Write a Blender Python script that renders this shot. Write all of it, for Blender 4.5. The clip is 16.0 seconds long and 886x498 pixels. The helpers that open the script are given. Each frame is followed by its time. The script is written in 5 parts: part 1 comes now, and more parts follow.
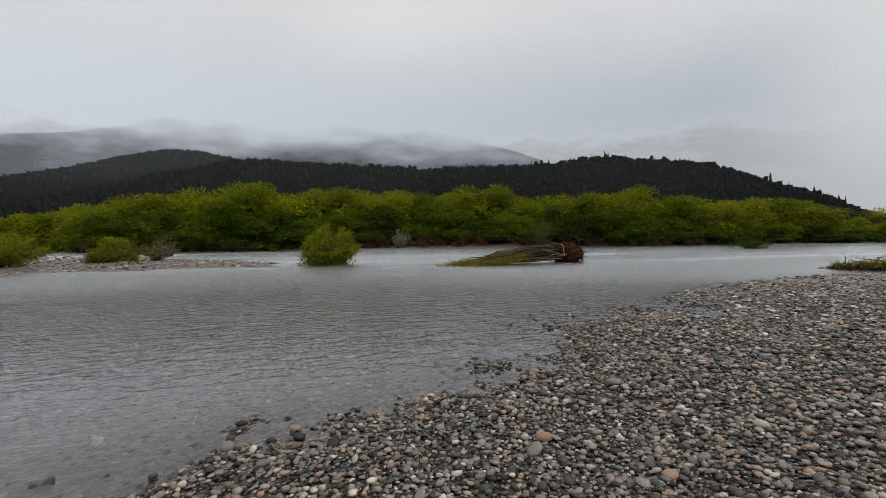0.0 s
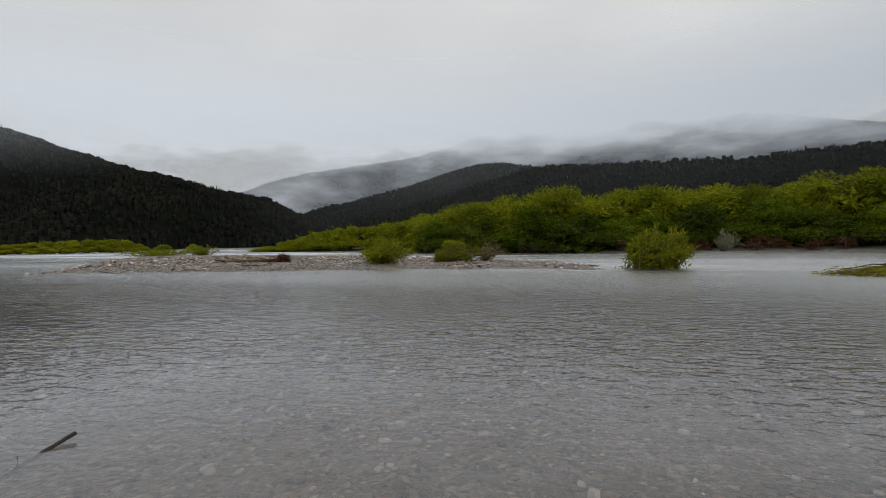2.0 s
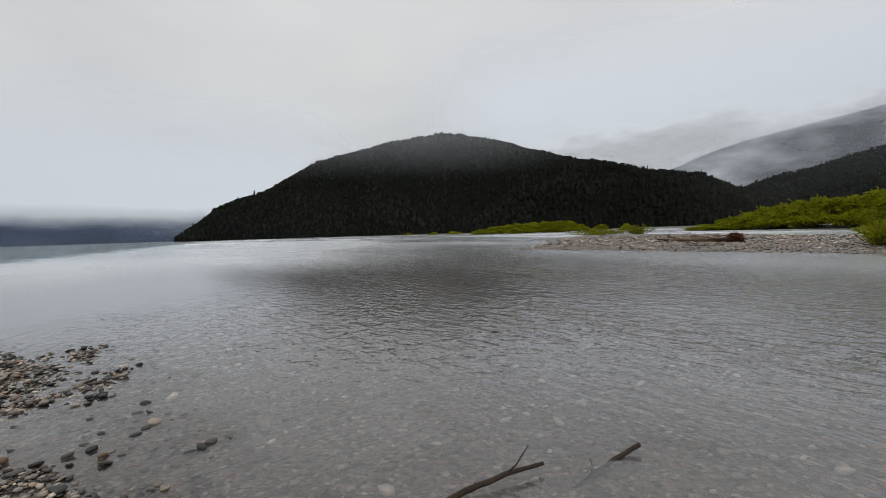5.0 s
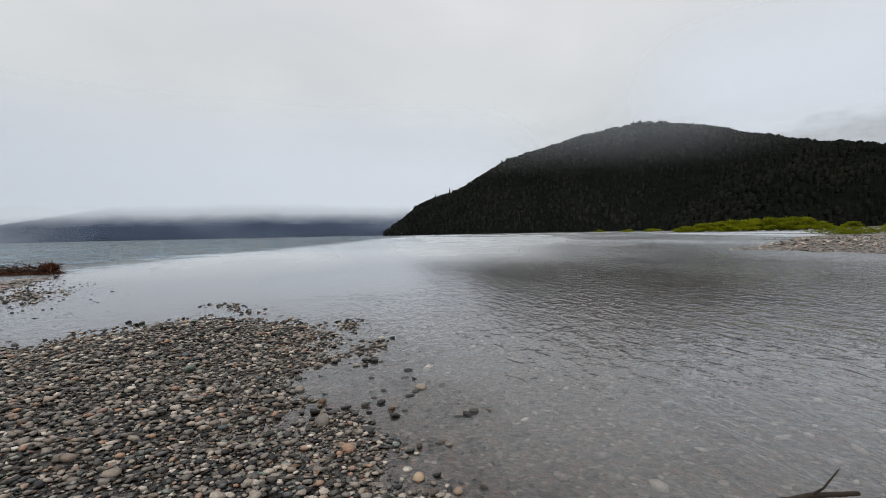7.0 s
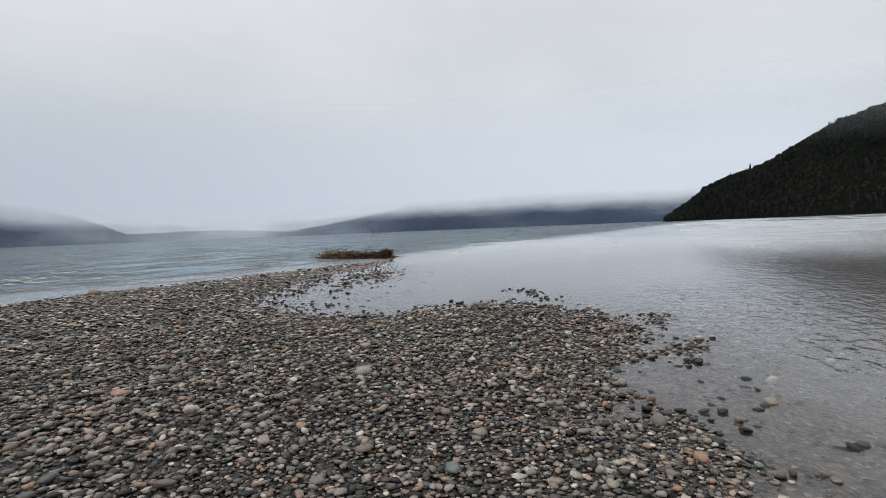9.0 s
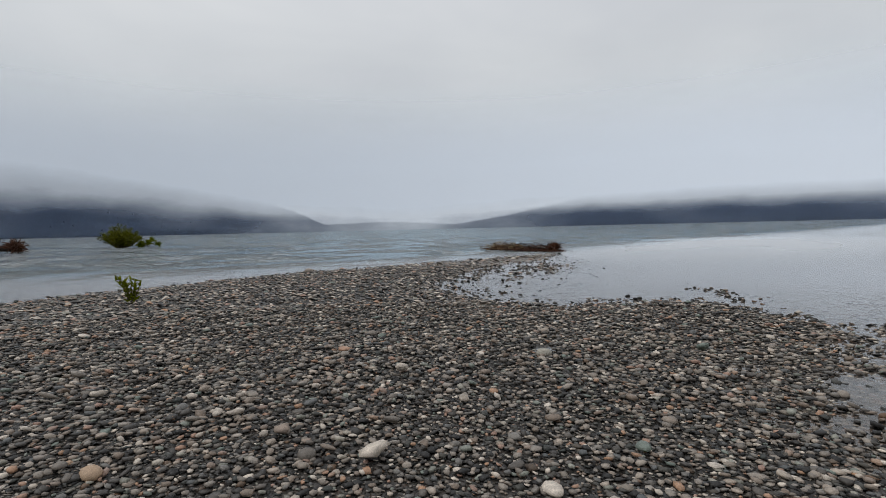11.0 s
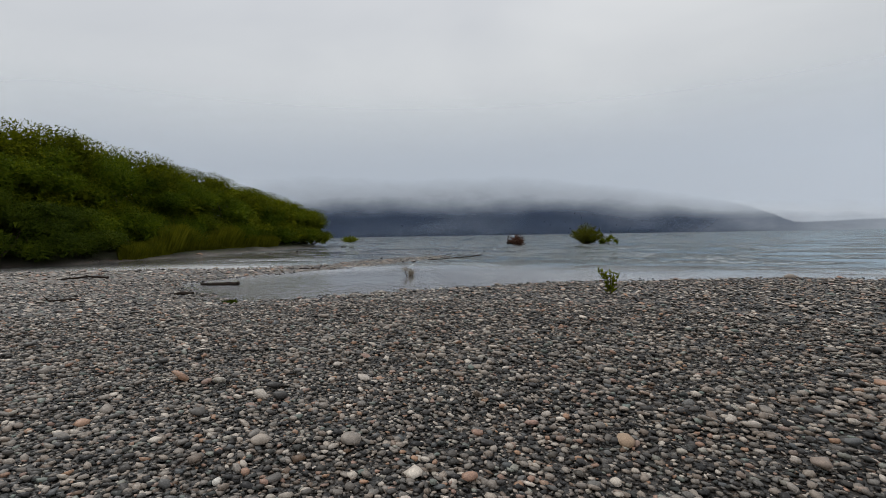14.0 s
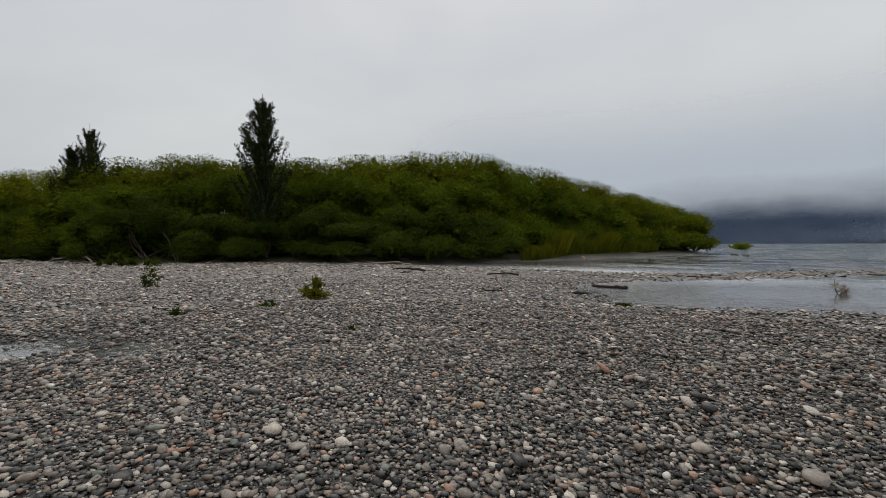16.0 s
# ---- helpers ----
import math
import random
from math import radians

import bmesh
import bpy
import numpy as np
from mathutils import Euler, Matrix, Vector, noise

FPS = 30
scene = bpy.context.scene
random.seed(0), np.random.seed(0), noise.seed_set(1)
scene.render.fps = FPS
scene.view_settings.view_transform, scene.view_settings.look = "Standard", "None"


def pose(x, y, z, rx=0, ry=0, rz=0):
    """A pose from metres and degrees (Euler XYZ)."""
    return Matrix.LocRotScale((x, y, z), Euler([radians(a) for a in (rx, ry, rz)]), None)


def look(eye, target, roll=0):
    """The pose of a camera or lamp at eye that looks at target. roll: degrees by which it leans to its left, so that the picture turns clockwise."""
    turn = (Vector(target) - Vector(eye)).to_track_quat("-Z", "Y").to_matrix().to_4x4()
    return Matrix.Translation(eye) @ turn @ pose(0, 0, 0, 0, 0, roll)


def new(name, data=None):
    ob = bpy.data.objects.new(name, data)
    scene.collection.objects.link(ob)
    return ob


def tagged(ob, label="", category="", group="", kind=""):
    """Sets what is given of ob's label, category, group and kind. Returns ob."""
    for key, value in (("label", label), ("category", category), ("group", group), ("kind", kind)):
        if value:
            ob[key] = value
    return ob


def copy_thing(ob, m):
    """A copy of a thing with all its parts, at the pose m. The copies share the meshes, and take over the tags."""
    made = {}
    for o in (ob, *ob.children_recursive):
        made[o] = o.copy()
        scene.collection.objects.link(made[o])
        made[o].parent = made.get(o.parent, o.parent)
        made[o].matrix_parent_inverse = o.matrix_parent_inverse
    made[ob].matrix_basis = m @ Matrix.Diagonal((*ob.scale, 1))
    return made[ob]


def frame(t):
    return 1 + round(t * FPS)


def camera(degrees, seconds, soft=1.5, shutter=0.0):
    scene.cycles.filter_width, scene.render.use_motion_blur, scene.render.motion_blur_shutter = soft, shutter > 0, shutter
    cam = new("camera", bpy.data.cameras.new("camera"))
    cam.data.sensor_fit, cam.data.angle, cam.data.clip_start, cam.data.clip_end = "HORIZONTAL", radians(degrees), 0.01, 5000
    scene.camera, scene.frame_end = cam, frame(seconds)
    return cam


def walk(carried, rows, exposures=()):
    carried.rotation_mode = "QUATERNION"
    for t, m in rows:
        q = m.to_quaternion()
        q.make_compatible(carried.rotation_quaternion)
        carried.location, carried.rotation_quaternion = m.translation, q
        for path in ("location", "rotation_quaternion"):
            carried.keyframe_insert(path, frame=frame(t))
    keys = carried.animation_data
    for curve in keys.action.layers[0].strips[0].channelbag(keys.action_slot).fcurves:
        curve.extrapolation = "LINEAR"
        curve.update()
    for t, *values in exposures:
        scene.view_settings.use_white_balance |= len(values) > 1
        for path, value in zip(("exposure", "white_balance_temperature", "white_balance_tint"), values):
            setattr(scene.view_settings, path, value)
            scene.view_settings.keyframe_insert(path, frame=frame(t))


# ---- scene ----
cam = camera(85.5, 16.0, 0.5)
PATH = [
    (0.0, (0.000, -0.000, 1.637), (-0.107, 1.996, 1.589), -0.62),
    (0.5, (-0.444, 0.361, 1.606), (-0.907, 2.306, 1.554), -0.54),
    (1.0, (-0.952, 0.567, 1.593), (-1.613, 2.454, 1.574), -0.67),
    (1.5, (-1.418, 0.685, 1.608), (-2.424, 2.413, 1.587), -0.50),
    (2.0, (-2.028, 0.809, 1.589), (-3.238, 2.401, 1.568), -0.90),
    (2.5, (-2.554, 0.849, 1.588), (-3.971, 2.261, 1.551), -1.31),
    (3.0, (-2.980, 0.869, 1.582), (-4.529, 2.133, 1.528), -1.54),
    (3.5, (-3.319, 0.790, 1.588), (-4.985, 1.897, 1.551), -1.58),
    (4.0, (-3.541, 0.647, 1.585), (-5.392, 1.403, 1.549), -1.28),
    (4.5, (-3.699, 0.614, 1.583), (-5.640, 1.089, 1.515), -1.43),
    (5.0, (-3.685, 0.510, 1.601), (-5.678, 0.665, 1.533), -1.76),
    (5.2, (-3.662, 0.472, 1.616), (-5.661, 0.505, 1.553), -1.91),
    (7.3, (-3.470, -0.091, 1.572), (-5.323, -0.841, 1.496), -1.46),
    (7.5, (-3.446, -0.119, 1.606), (-5.249, -0.980, 1.522), -1.79),
    (8.0, (-3.331, -0.261, 1.630), (-4.994, -1.368, 1.547), -1.99),
    (8.5, (-3.250, -0.383, 1.626), (-4.741, -1.713, 1.539), -2.29),
    (9.0, (-3.235, -0.445, 1.625), (-4.533, -1.965, 1.544), -2.28),
    (9.2, (-3.209, -0.471, 1.626), (-4.426, -2.055, 1.540), -2.17),
    (11.3, (-2.815, -0.263, 1.571), (-3.412, -2.170, 1.493), -1.32),
    (11.5, (-2.789, -0.254, 1.573), (-3.286, -2.190, 1.501), -1.34),
    (12.0, (-2.700, -0.237, 1.581), (-2.945, -2.221, 1.523), -1.31),
    (12.5, (-2.610, -0.203, 1.590), (-2.619, -2.202, 1.539), -1.23),
    (13.0, (-2.517, -0.173, 1.600), (-2.216, -2.150, 1.540), -1.09),
    (13.5, (-2.429, -0.203, 1.597), (-1.760, -2.087, 1.538), -1.04),
    (14.0, (-2.366, -0.238, 1.585), (-1.394, -1.985, 1.529), -0.91),
    (14.5, (-2.311, -0.153, 1.591), (-1.049, -1.704, 1.549), -0.89),
    (15.0, (-2.250, 0.016, 1.604), (-0.661, -1.199, 1.577), -0.67),
    (15.5, (-2.217, 0.167, 1.610), (-0.407, -0.682, 1.586), -0.40),
    (16.0, (-2.215, 0.253, 1.604), (-0.315, -0.373, 1.584), -0.18),
]
walk(cam, [(t, look(eye, target, roll)) for t, eye, target, roll in PATH],
     [(0, 0.08, 6650, 10), (3.5, 0.0, 6750, 10), (5, 0.06, 6700, 10), (7.5, 0.18, 6550, 10), (9, 0.20, 6450, 10), (11.5, -0.06, 6450, 10), (12.5, -0.17, 6450, 10), (13.5, -0.07, 6450, 10),
      (14.5, 0.1, 6550, 10), (16, 0.04, 6600, 10)])

# ---------------------------------------------------------------- sky and light
SUN_EL, SUN_AZ = 44.0, 100.0
world = bpy.data.worlds.new("overcast_sky")
scene.world = world
world.use_nodes = True


def link_nodes(tree):
    """Short ways to add and join nodes of one tree."""
    tree.nodes.clear()

    def add(kind, **settings):
        node = tree.nodes.new(kind)
        for key, value in settings.items():
            if key in node.inputs:
                node.inputs[key].default_value = value
            else:
                setattr(node, key, value)
        return node

    def join(a, out, b, inp):
        tree.links.new(a.outputs[out], b.inputs[inp])

    return add, join


def ramp_node(add, stops, mode="LINEAR"):
    node = add("ShaderNodeValToRGB")
    ramp = node.color_ramp
    ramp.interpolation = mode
    while len(ramp.elements) > 1:
        ramp.elements.remove(ramp.elements[-1])
    ramp.elements[0].position, ramp.elements[0].color = stops[0][0], (*stops[0][1], 1)
    for at, colour in stops[1:]:
        ramp.elements.new(at).color = (*colour, 1)
    return node


add, join = link_nodes(world.node_tree)
coords = add("ShaderNodeTexCoord")
split = add("ShaderNodeSeparateXYZ")
join(coords, "Generated", split, 0)
# overcast: the zenith is brighter than the rim of the sky
height = ramp_node(add, [(0.0, (0.47, 0.498, 0.527)), (0.10, (0.51, 0.538, 0.566)), (0.22, (0.57, 0.597, 0.615)), (0.42, (0.64, 0.66, 0.685)), (1.0, (0.92, 0.93, 0.95))])
join(split, "Z", height, "Fac")
stretch = add("ShaderNodeMapping")
stretch.inputs["Scale"].default_value = (1.0, 1.0, 2.2)
join(coords, "Generated", stretch, "Vector")
cloud = add("ShaderNodeTexNoise", Scale=1.7, Detail=4.0, Roughness=0.5, Distortion=0.3)
join(stretch, "Vector", cloud, "Vector")
cloud_ramp = ramp_node(add, [(0.3, (0.90, 0.905, 0.92)), (0.72, (1.10, 1.09, 1.07))])
join(cloud, "Fac", cloud_ramp, "Fac")
grey = add("ShaderNodeMix", data_type="RGBA", blend_type="MULTIPLY")
grey.inputs["Factor"].default_value = 1.0
join(height, "Color", grey, 6)
join(cloud_ramp, "Color", grey, 7)
blue = add("ShaderNodeTexSky", sky_type="NISHITA", sun_disc=False, sun_elevation=radians(SUN_EL), sun_rotation=radians(SUN_AZ))
dim = add("ShaderNodeMix", data_type="RGBA", blend_type="MULTIPLY")
dim.inputs["Factor"].default_value = 1.0
dim.inputs[7].default_value = (0.1, 0.1, 0.1, 1)
join(blue, "Color", dim, 6)
cover = add("ShaderNodeMix", data_type="RGBA")
cover.inputs["Factor"].default_value = 0.96
join(dim, 2, cover, 6)
join(grey, 2, cover, 7)
shine = add("ShaderNodeBackground", Strength=1.0)
join(cover, 2, shine, "Color")
out = add("ShaderNodeOutputWorld")
join(shine, "Background", out, "Surface")

sun = new("sun", bpy.data.lights.new("sun", "SUN"))
sun.data.energy, sun.data.angle, sun.data.color = 0.8, radians(40), (1.0, 0.98, 0.95)
sun.matrix_world = pose(0, 0, 300, 90 - SUN_EL, 0, 180 - SUN_AZ)

# ---------------------------------------------------------------- materials


def material(name):
    mat = bpy.data.materials.new(name)
    mat.use_nodes = True
    add, join = link_nodes(mat.node_tree)
    return mat, add, join, add("ShaderNodeOutputMaterial")


STONE = [(0.0, (0.030, 0.028, 0.026)), (0.10, (0.070, 0.065, 0.058)), (0.22, (0.150, 0.134, 0.113)), (0.34, (0.240, 0.214, 0.180)), (0.45, (0.070, 0.078, 0.080)),
         (0.54, (0.290, 0.258, 0.215)), (0.64, (0.150, 0.118, 0.090)), (0.73, (0.400, 0.355, 0.295)), (0.79, (0.125, 0.160, 0.138)), (0.86, (0.270, 0.175, 0.135)),
         (0.90, (0.330, 0.200, 0.120)), (0.92, (0.200, 0.182, 0.160)), (0.95, (0.540, 0.495, 0.420)), (1.0, (0.42, 0.38, 0.32))]
# gap shade put into the small stones' colour; also tones of wet stones
GAP_SHADE_WET = [(0.0, (0.008, 0.0075, 0.007)), (0.4, (0.022, 0.020, 0.019)), (0.6, (0.050, 0.044, 0.037)), (0.75, (0.028, 0.032, 0.029)), (0.9, (0.075, 0.063, 0.050)), (0.95, (0.12, 0.07, 0.04)), (1.0, (0.17, 0.15, 0.125))]
STONE = [(at, (0.95 * r, 0.91 * g, 0.90 * b)) for at, (r, g, b) in STONE]
RUST = [(0.0, (0.27, 0.16, 0.10)), (1.0, (0.37, 0.27, 0.18))]
BED = [(0.0, (0.06, 0.053, 0.05)), (0.5, (0.16, 0.142, 0.132)), (0.8, (0.28, 0.252, 0.230)), (1.0, (0.50, 0.46, 0.41))]
CHALK = [(0.0, (0.50, 0.46, 0.40)), (1.0, (0.62, 0.59, 0.53))]


def stone_material(name, tones):
    """Wet river stones, each with a tone of its own, speckled."""
    mat, add, join, out = material(name)
    thing, geo = add("ShaderNodeObjectInfo"), add("ShaderNodeNewGeometry")
    both = add("ShaderNodeMath", operation="ADD")
    join(thing, "Random", both, 0)
    join(geo, "Random Per Island", both, 1)
    part_of = add("ShaderNodeMath", operation="FRACT")
    join(both, 0, part_of, 0)
    tone = ramp_node(add, tones)
    join(part_of, 0, tone, "Fac")
    where = add("ShaderNodeTexCoord")
    speck = add("ShaderNodeTexNoise", Scale=110.0, Detail=3.0)
    join(where, "Object", speck, "Vector")
    patch = add("ShaderNodeTexNoise", Scale=18.0, Detail=2.0)
    join(where, "Object", patch, "Vector")
    mixed = add("ShaderNodeMath", operation="ADD")
    join(speck, "Fac", mixed, 0)
    join(patch, "Fac", mixed, 1)
    shade = add("ShaderNodeMapRange")
    for key, value in (("From Min", 0.6), ("From Max", 1.4), ("To Min", 0.66), ("To Max", 1.74)):
        shade.inputs[key].default_value = value
    join(mixed, 0, shade, "Value")
    grain = add("ShaderNodeVectorMath", operation="SCALE")
    join(tone, "Color", grain, 0)
    join(shade, "Result", grain, "Scale")
    bump = add("ShaderNodeBump", Strength=0.35, Distance=0.004)
    join(speck, "Fac", bump, "Height")
    skin = add("ShaderNodeBsdfPrincipled", Roughness=0.50)
    skin.inputs["Specular IOR Level"].default_value = 0.42
    join(grain, 0, skin, "Base Color")
    join(bump, "Normal", skin, "Normal")
    join(skin, 0, out, "Surface")
    return mat


def gravel_material():
    """The bed of gravel: stones of three sizes in the sheet itself, with painted shade between."""
    mat, add, join, out = material("river_gravel")
    where = add("ShaderNodeTexCoord")
    warp = add("ShaderNodeTexNoise", Scale=9.0, Detail=2.0)
    join(where, "Object", warp, "Vector")
    push = add("ShaderNodeVectorMath", operation="SCALE")
    push.inputs["Scale"].default_value = 0.05
    join(warp, "Color", push, 0)
    moved = add("ShaderNodeVectorMath", operation="ADD")
    join(where, "Object", moved, 0)
    join(push, 0, moved, 1)
    tones, domes = [], []
    for scale in (11.0, 24.0):
        cell = add("ShaderNodeTexVoronoi", Scale=scale, Randomness=1.0)
        join(moved, 0, cell, "Vector")
        pick = add("ShaderNodeSeparateColor")
        join(cell, "Color", pick, 0)
        tone = ramp_node(add, STONE)
        join(pick, 0, tone, "Fac")
        tones.append(tone)
        domes.append(cell)
    small = add("ShaderNodeMath", operation="LESS_THAN")
    small.inputs[1].default_value = 0.42
    join(domes[0], "Distance", small, 0)
    both = add("ShaderNodeMix", data_type="RGBA")
    join(small, 0, both, "Factor")
    join(tones[1], "Color", both, 6)
    join(tones[0], "Color", both, 7)
    # shade at the stones' rims put into the colour, lightest at each middle
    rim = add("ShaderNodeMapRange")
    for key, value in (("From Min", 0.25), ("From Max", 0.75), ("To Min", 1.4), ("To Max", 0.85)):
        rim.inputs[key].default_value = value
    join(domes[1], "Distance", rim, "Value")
    broad = add("ShaderNodeTexNoise", Scale=0.35, Detail=4.0)
    join(where, "Object", broad, "Vector")
    wet = add("ShaderNodeMapRange")
    for key, value in (("From Min", 0.3), ("From Max", 0.7), ("To Min", 0.8), ("To Max", 1.15)):
        wet.inputs[key].default_value = value
    join(broad, "Fac", wet, "Value")
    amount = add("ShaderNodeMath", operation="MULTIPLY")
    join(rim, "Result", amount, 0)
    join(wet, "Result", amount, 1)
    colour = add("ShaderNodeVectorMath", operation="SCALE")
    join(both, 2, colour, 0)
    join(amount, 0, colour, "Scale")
    # gap shade under the loose stones painted near-black; darkens the wet spit too
    bed_shade_wet = add("ShaderNodeAttribute", attribute_name="bed_shade_wet")
    shaded_bed = add("ShaderNodeMix", data_type="RGBA")
    shaded_bed.inputs[7].default_value = (0.009, 0.008, 0.007, 1)
    join(bed_shade_wet, "Fac", shaded_bed, "Factor")
    join(colour, 0, shaded_bed, 6)
    # silt and moss in the soil under the thickets
    soil = add("ShaderNodeAttribute", attribute_name="soil")
    earth = ramp_node(add, [(0.3, (0.030, 0.026, 0.018)), (0.7, (0.060, 0.070, 0.022))])
    join(broad, "Fac", earth, "Fac")
    land = add("ShaderNodeMix", data_type="RGBA")
    join(soil, "Fac", land, "Factor")
    join(shaded_bed, 2, land, 6)
    join(earth, "Color", land, 7)
    first = add("ShaderNodeBump", Strength=0.9, Distance=0.05, invert=True)
    join(domes[0], "Distance", first, "Height")
    second = add("ShaderNodeBump", Strength=0.8, Distance=0.025, invert=True)
    join(domes[1], "Distance", second, "Height")
    join(first, "Normal", second, "Normal")
    skin = add("ShaderNodeBsdfPrincipled", Roughness=0.45)
    skin.inputs["Specular IOR Level"].default_value = 0.5
    silt = add("ShaderNodeAttribute", attribute_name="silt")
    coat = add("ShaderNodeMix", data_type="RGBA")
    coat.inputs[7].default_value = (0.118, 0.100, 0.094, 1)
    thin = add("ShaderNodeMath", operation="MULTIPLY")
    join(silt, "Fac", thin, 0)
    join(wet, "Result", thin, 1)
    join(thin, 0, coat, "Factor")
    join(land, 2, coat, 6)
    # under water the stones are soaked dark
    soaked = add("ShaderNodeMapRange")
    for key, value in (("From Max", 0.2), ("To Min", 1.0), ("To Max", 0.84)):
        soaked.inputs[key].default_value = value
    join(silt, "Fac", soaked, "Value")
    damp = add("ShaderNodeVectorMath", operation="SCALE")
    join(coat, 2, damp, 0)
    join(soaked, "Result", damp, "Scale")
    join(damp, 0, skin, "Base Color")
    join(second, "Normal", skin, "Normal")
    join(skin, 0, out, "Surface")
    return mat


def water_material():
    """Clear shallow water that grows milky with depth, ruffled but for the sheltered lagoon; foam on the lake's crests."""
    mat, add, join, out = material("river_water")
    where = add("ShaderNodeTexCoord")
    calm = add("ShaderNodeAttribute", attribute_name="ruffle")
    depth = add("ShaderNodeAttribute", attribute_name="depth")
    lake = add("ShaderNodeAttribute", attribute_name="lake")
    far_off = add("ShaderNodeAttribute", attribute_name="blur")

    def waves(scale, long, turn, detail, distortion):
        """Noise drawn out along the wave crests, which run at that angle."""
        put = add("ShaderNodeMapping", vector_type="TEXTURE")
        put.inputs["Scale"].default_value = (long, 1.0, 1.0)
        put.inputs["Rotation"].default_value = (0, 0, radians(turn))
        join(where, "Object", put, "Vector")
        tex = add("ShaderNodeTexNoise", Scale=scale, Detail=detail, Roughness=0.5, Distortion=distortion)
        join(put, "Vector", tex, "Vector")
        return tex

    def span(tex, low, high, to_low, to_high):
        node = add("ShaderNodeMapRange", interpolation_type="SMOOTHSTEP")
        for key, value in (("From Min", low), ("From Max", high), ("To Min", to_low), ("To Max", to_high)):
            node.inputs[key].default_value = value
        join(tex, 0, node, "Value")
        return node

    fine, mid, swell = waves(9.5, 1.8, 27, 2.0, 0.7), waves(4.2, 2.0, 24, 2.5, 0.7), waves(0.30, 1.7, 8, 4.0, 0.6)
    # gusts: patches of ruffled and of smooth water
    gust = span(waves(0.16, 2.2, 20, 2.0, 0.4), 0.36, 0.62, 0.45, 1.15)
    ruffled = add("ShaderNodeMath", operation="MULTIPLY")
    join(calm, "Fac", ruffled, 0)
    join(gust, 0, ruffled, 1)
    # steep little fronts with flat backs
    edge = span(mid, 0.40, 0.66, 0.0, 1.0)
    normal = None
    # the lake lies flat between short steep wave fronts
    front = span(swell, 0.46, 0.63, 0.0, 1.0)
    for tex, port, amp, by in ((front, "Result", 1.35, lake), (edge, "Result", 0.058, ruffled), (fine, "Fac", 0.056, ruffled)):
        bump = add("ShaderNodeBump", Distance=amp)
        join(by, 0 if by is ruffled else "Fac", bump, "Strength")
        join(tex, port, bump, "Height")
        if normal:
            join(normal, "Normal", bump, "Normal")
        normal = bump
    clear = add("ShaderNodeBsdfTransparent", Color=(0.93, 0.905, 0.89, 1))
    tint = add("ShaderNodeMix", data_type="RGBA")
    tint.inputs[6].default_value, tint.inputs[7].default_value = (0.58, 0.60, 0.615, 1), (0.300, 0.425, 0.465, 1)
    join(lake, "Fac", tint, "Factor")
    milky = add("ShaderNodeBsdfDiffuse")
    join(tint, 2, milky, "Color")
    body = add("ShaderNodeMixShader")
    join(depth, "Fac", body, "Fac")
    join(clear, 0, body, 1)
    join(milky, 0, body, 2)
    gloss = add("ShaderNodeBsdfGlossy")
    cast = add("ShaderNodeMix", data_type="RGBA")
    cast.inputs[6].default_value, cast.inputs[7].default_value = (0.97, 0.98, 0.99, 1), (0.80, 0.93, 1.0, 1)
    join(lake, "Fac", cast, "Factor")
    join(cast, 2, gloss, "Color")
    rough = add("ShaderNodeMath", operation="MULTIPLY_ADD")
    rough.inputs[1].default_value, rough.inputs[2].default_value = 0.23, 0.04
    drift = span(waves(0.035, 3.0, 20, 3.0, 0.6), 0.38, 0.62, 0.65, 1.25)
    spread = add("ShaderNodeMath", operation="MULTIPLY")
    join(far_off, "Fac", spread, 0)
    join(drift, 0, spread, 1)
    join(spread, 0, rough, 0)
    join(rough, 0, gloss, "Roughness")
    join(normal, "Normal", gloss, "Normal")
    fresnel = add("ShaderNodeFresnel", IOR=1.45)
    join(normal, "Normal", fresnel, "Normal")
    both = add("ShaderNodeMixShader")
    join(fresnel, 0, both, "Fac")
    join(body, 0, both, 1)
    join(gloss, 0, both, 2)
    crest = add("ShaderNodeMapRange")
    for key, value in (("From Min", 0.50), ("From Max", 0.56)):
        crest.inputs[key].default_value = value
    join(swell, "Fac", crest, "Value")
    torn = waves(1.1, 0.4, 8, 3.0, 0.5)
    spray = add("ShaderNodeMapRange")
    for key, value in (("From Min", 0.51), ("From Max", 0.55)):
        spray.inputs[key].default_value = value
    join(torn, "Fac", spray, "Value")
    white = add("ShaderNodeMath", operation="MULTIPLY")
    join(crest, "Result", white, 0)
    join(spray, "Result", white, 1)
    flecks = add("ShaderNodeMath", operation="MULTIPLY")
    join(white, 0, flecks, 0)
    join(lake, "Fac", flecks, 1)
    foam = add("ShaderNodeBsdfDiffuse", Color=(0.75, 0.77, 0.78, 1))
    last = add("ShaderNodeMixShader")
    thin_foam = add("ShaderNodeMath", operation="MULTIPLY")
    thin_foam.inputs[1].default_value = 0.45
    join(flecks, 0, thin_foam, 0)
    join(thin_foam, 0, last, "Fac")
    join(both, 0, last, 1)
    join(foam, 0, last, 2)
    join(last, 0, out, "Surface")
    return mat


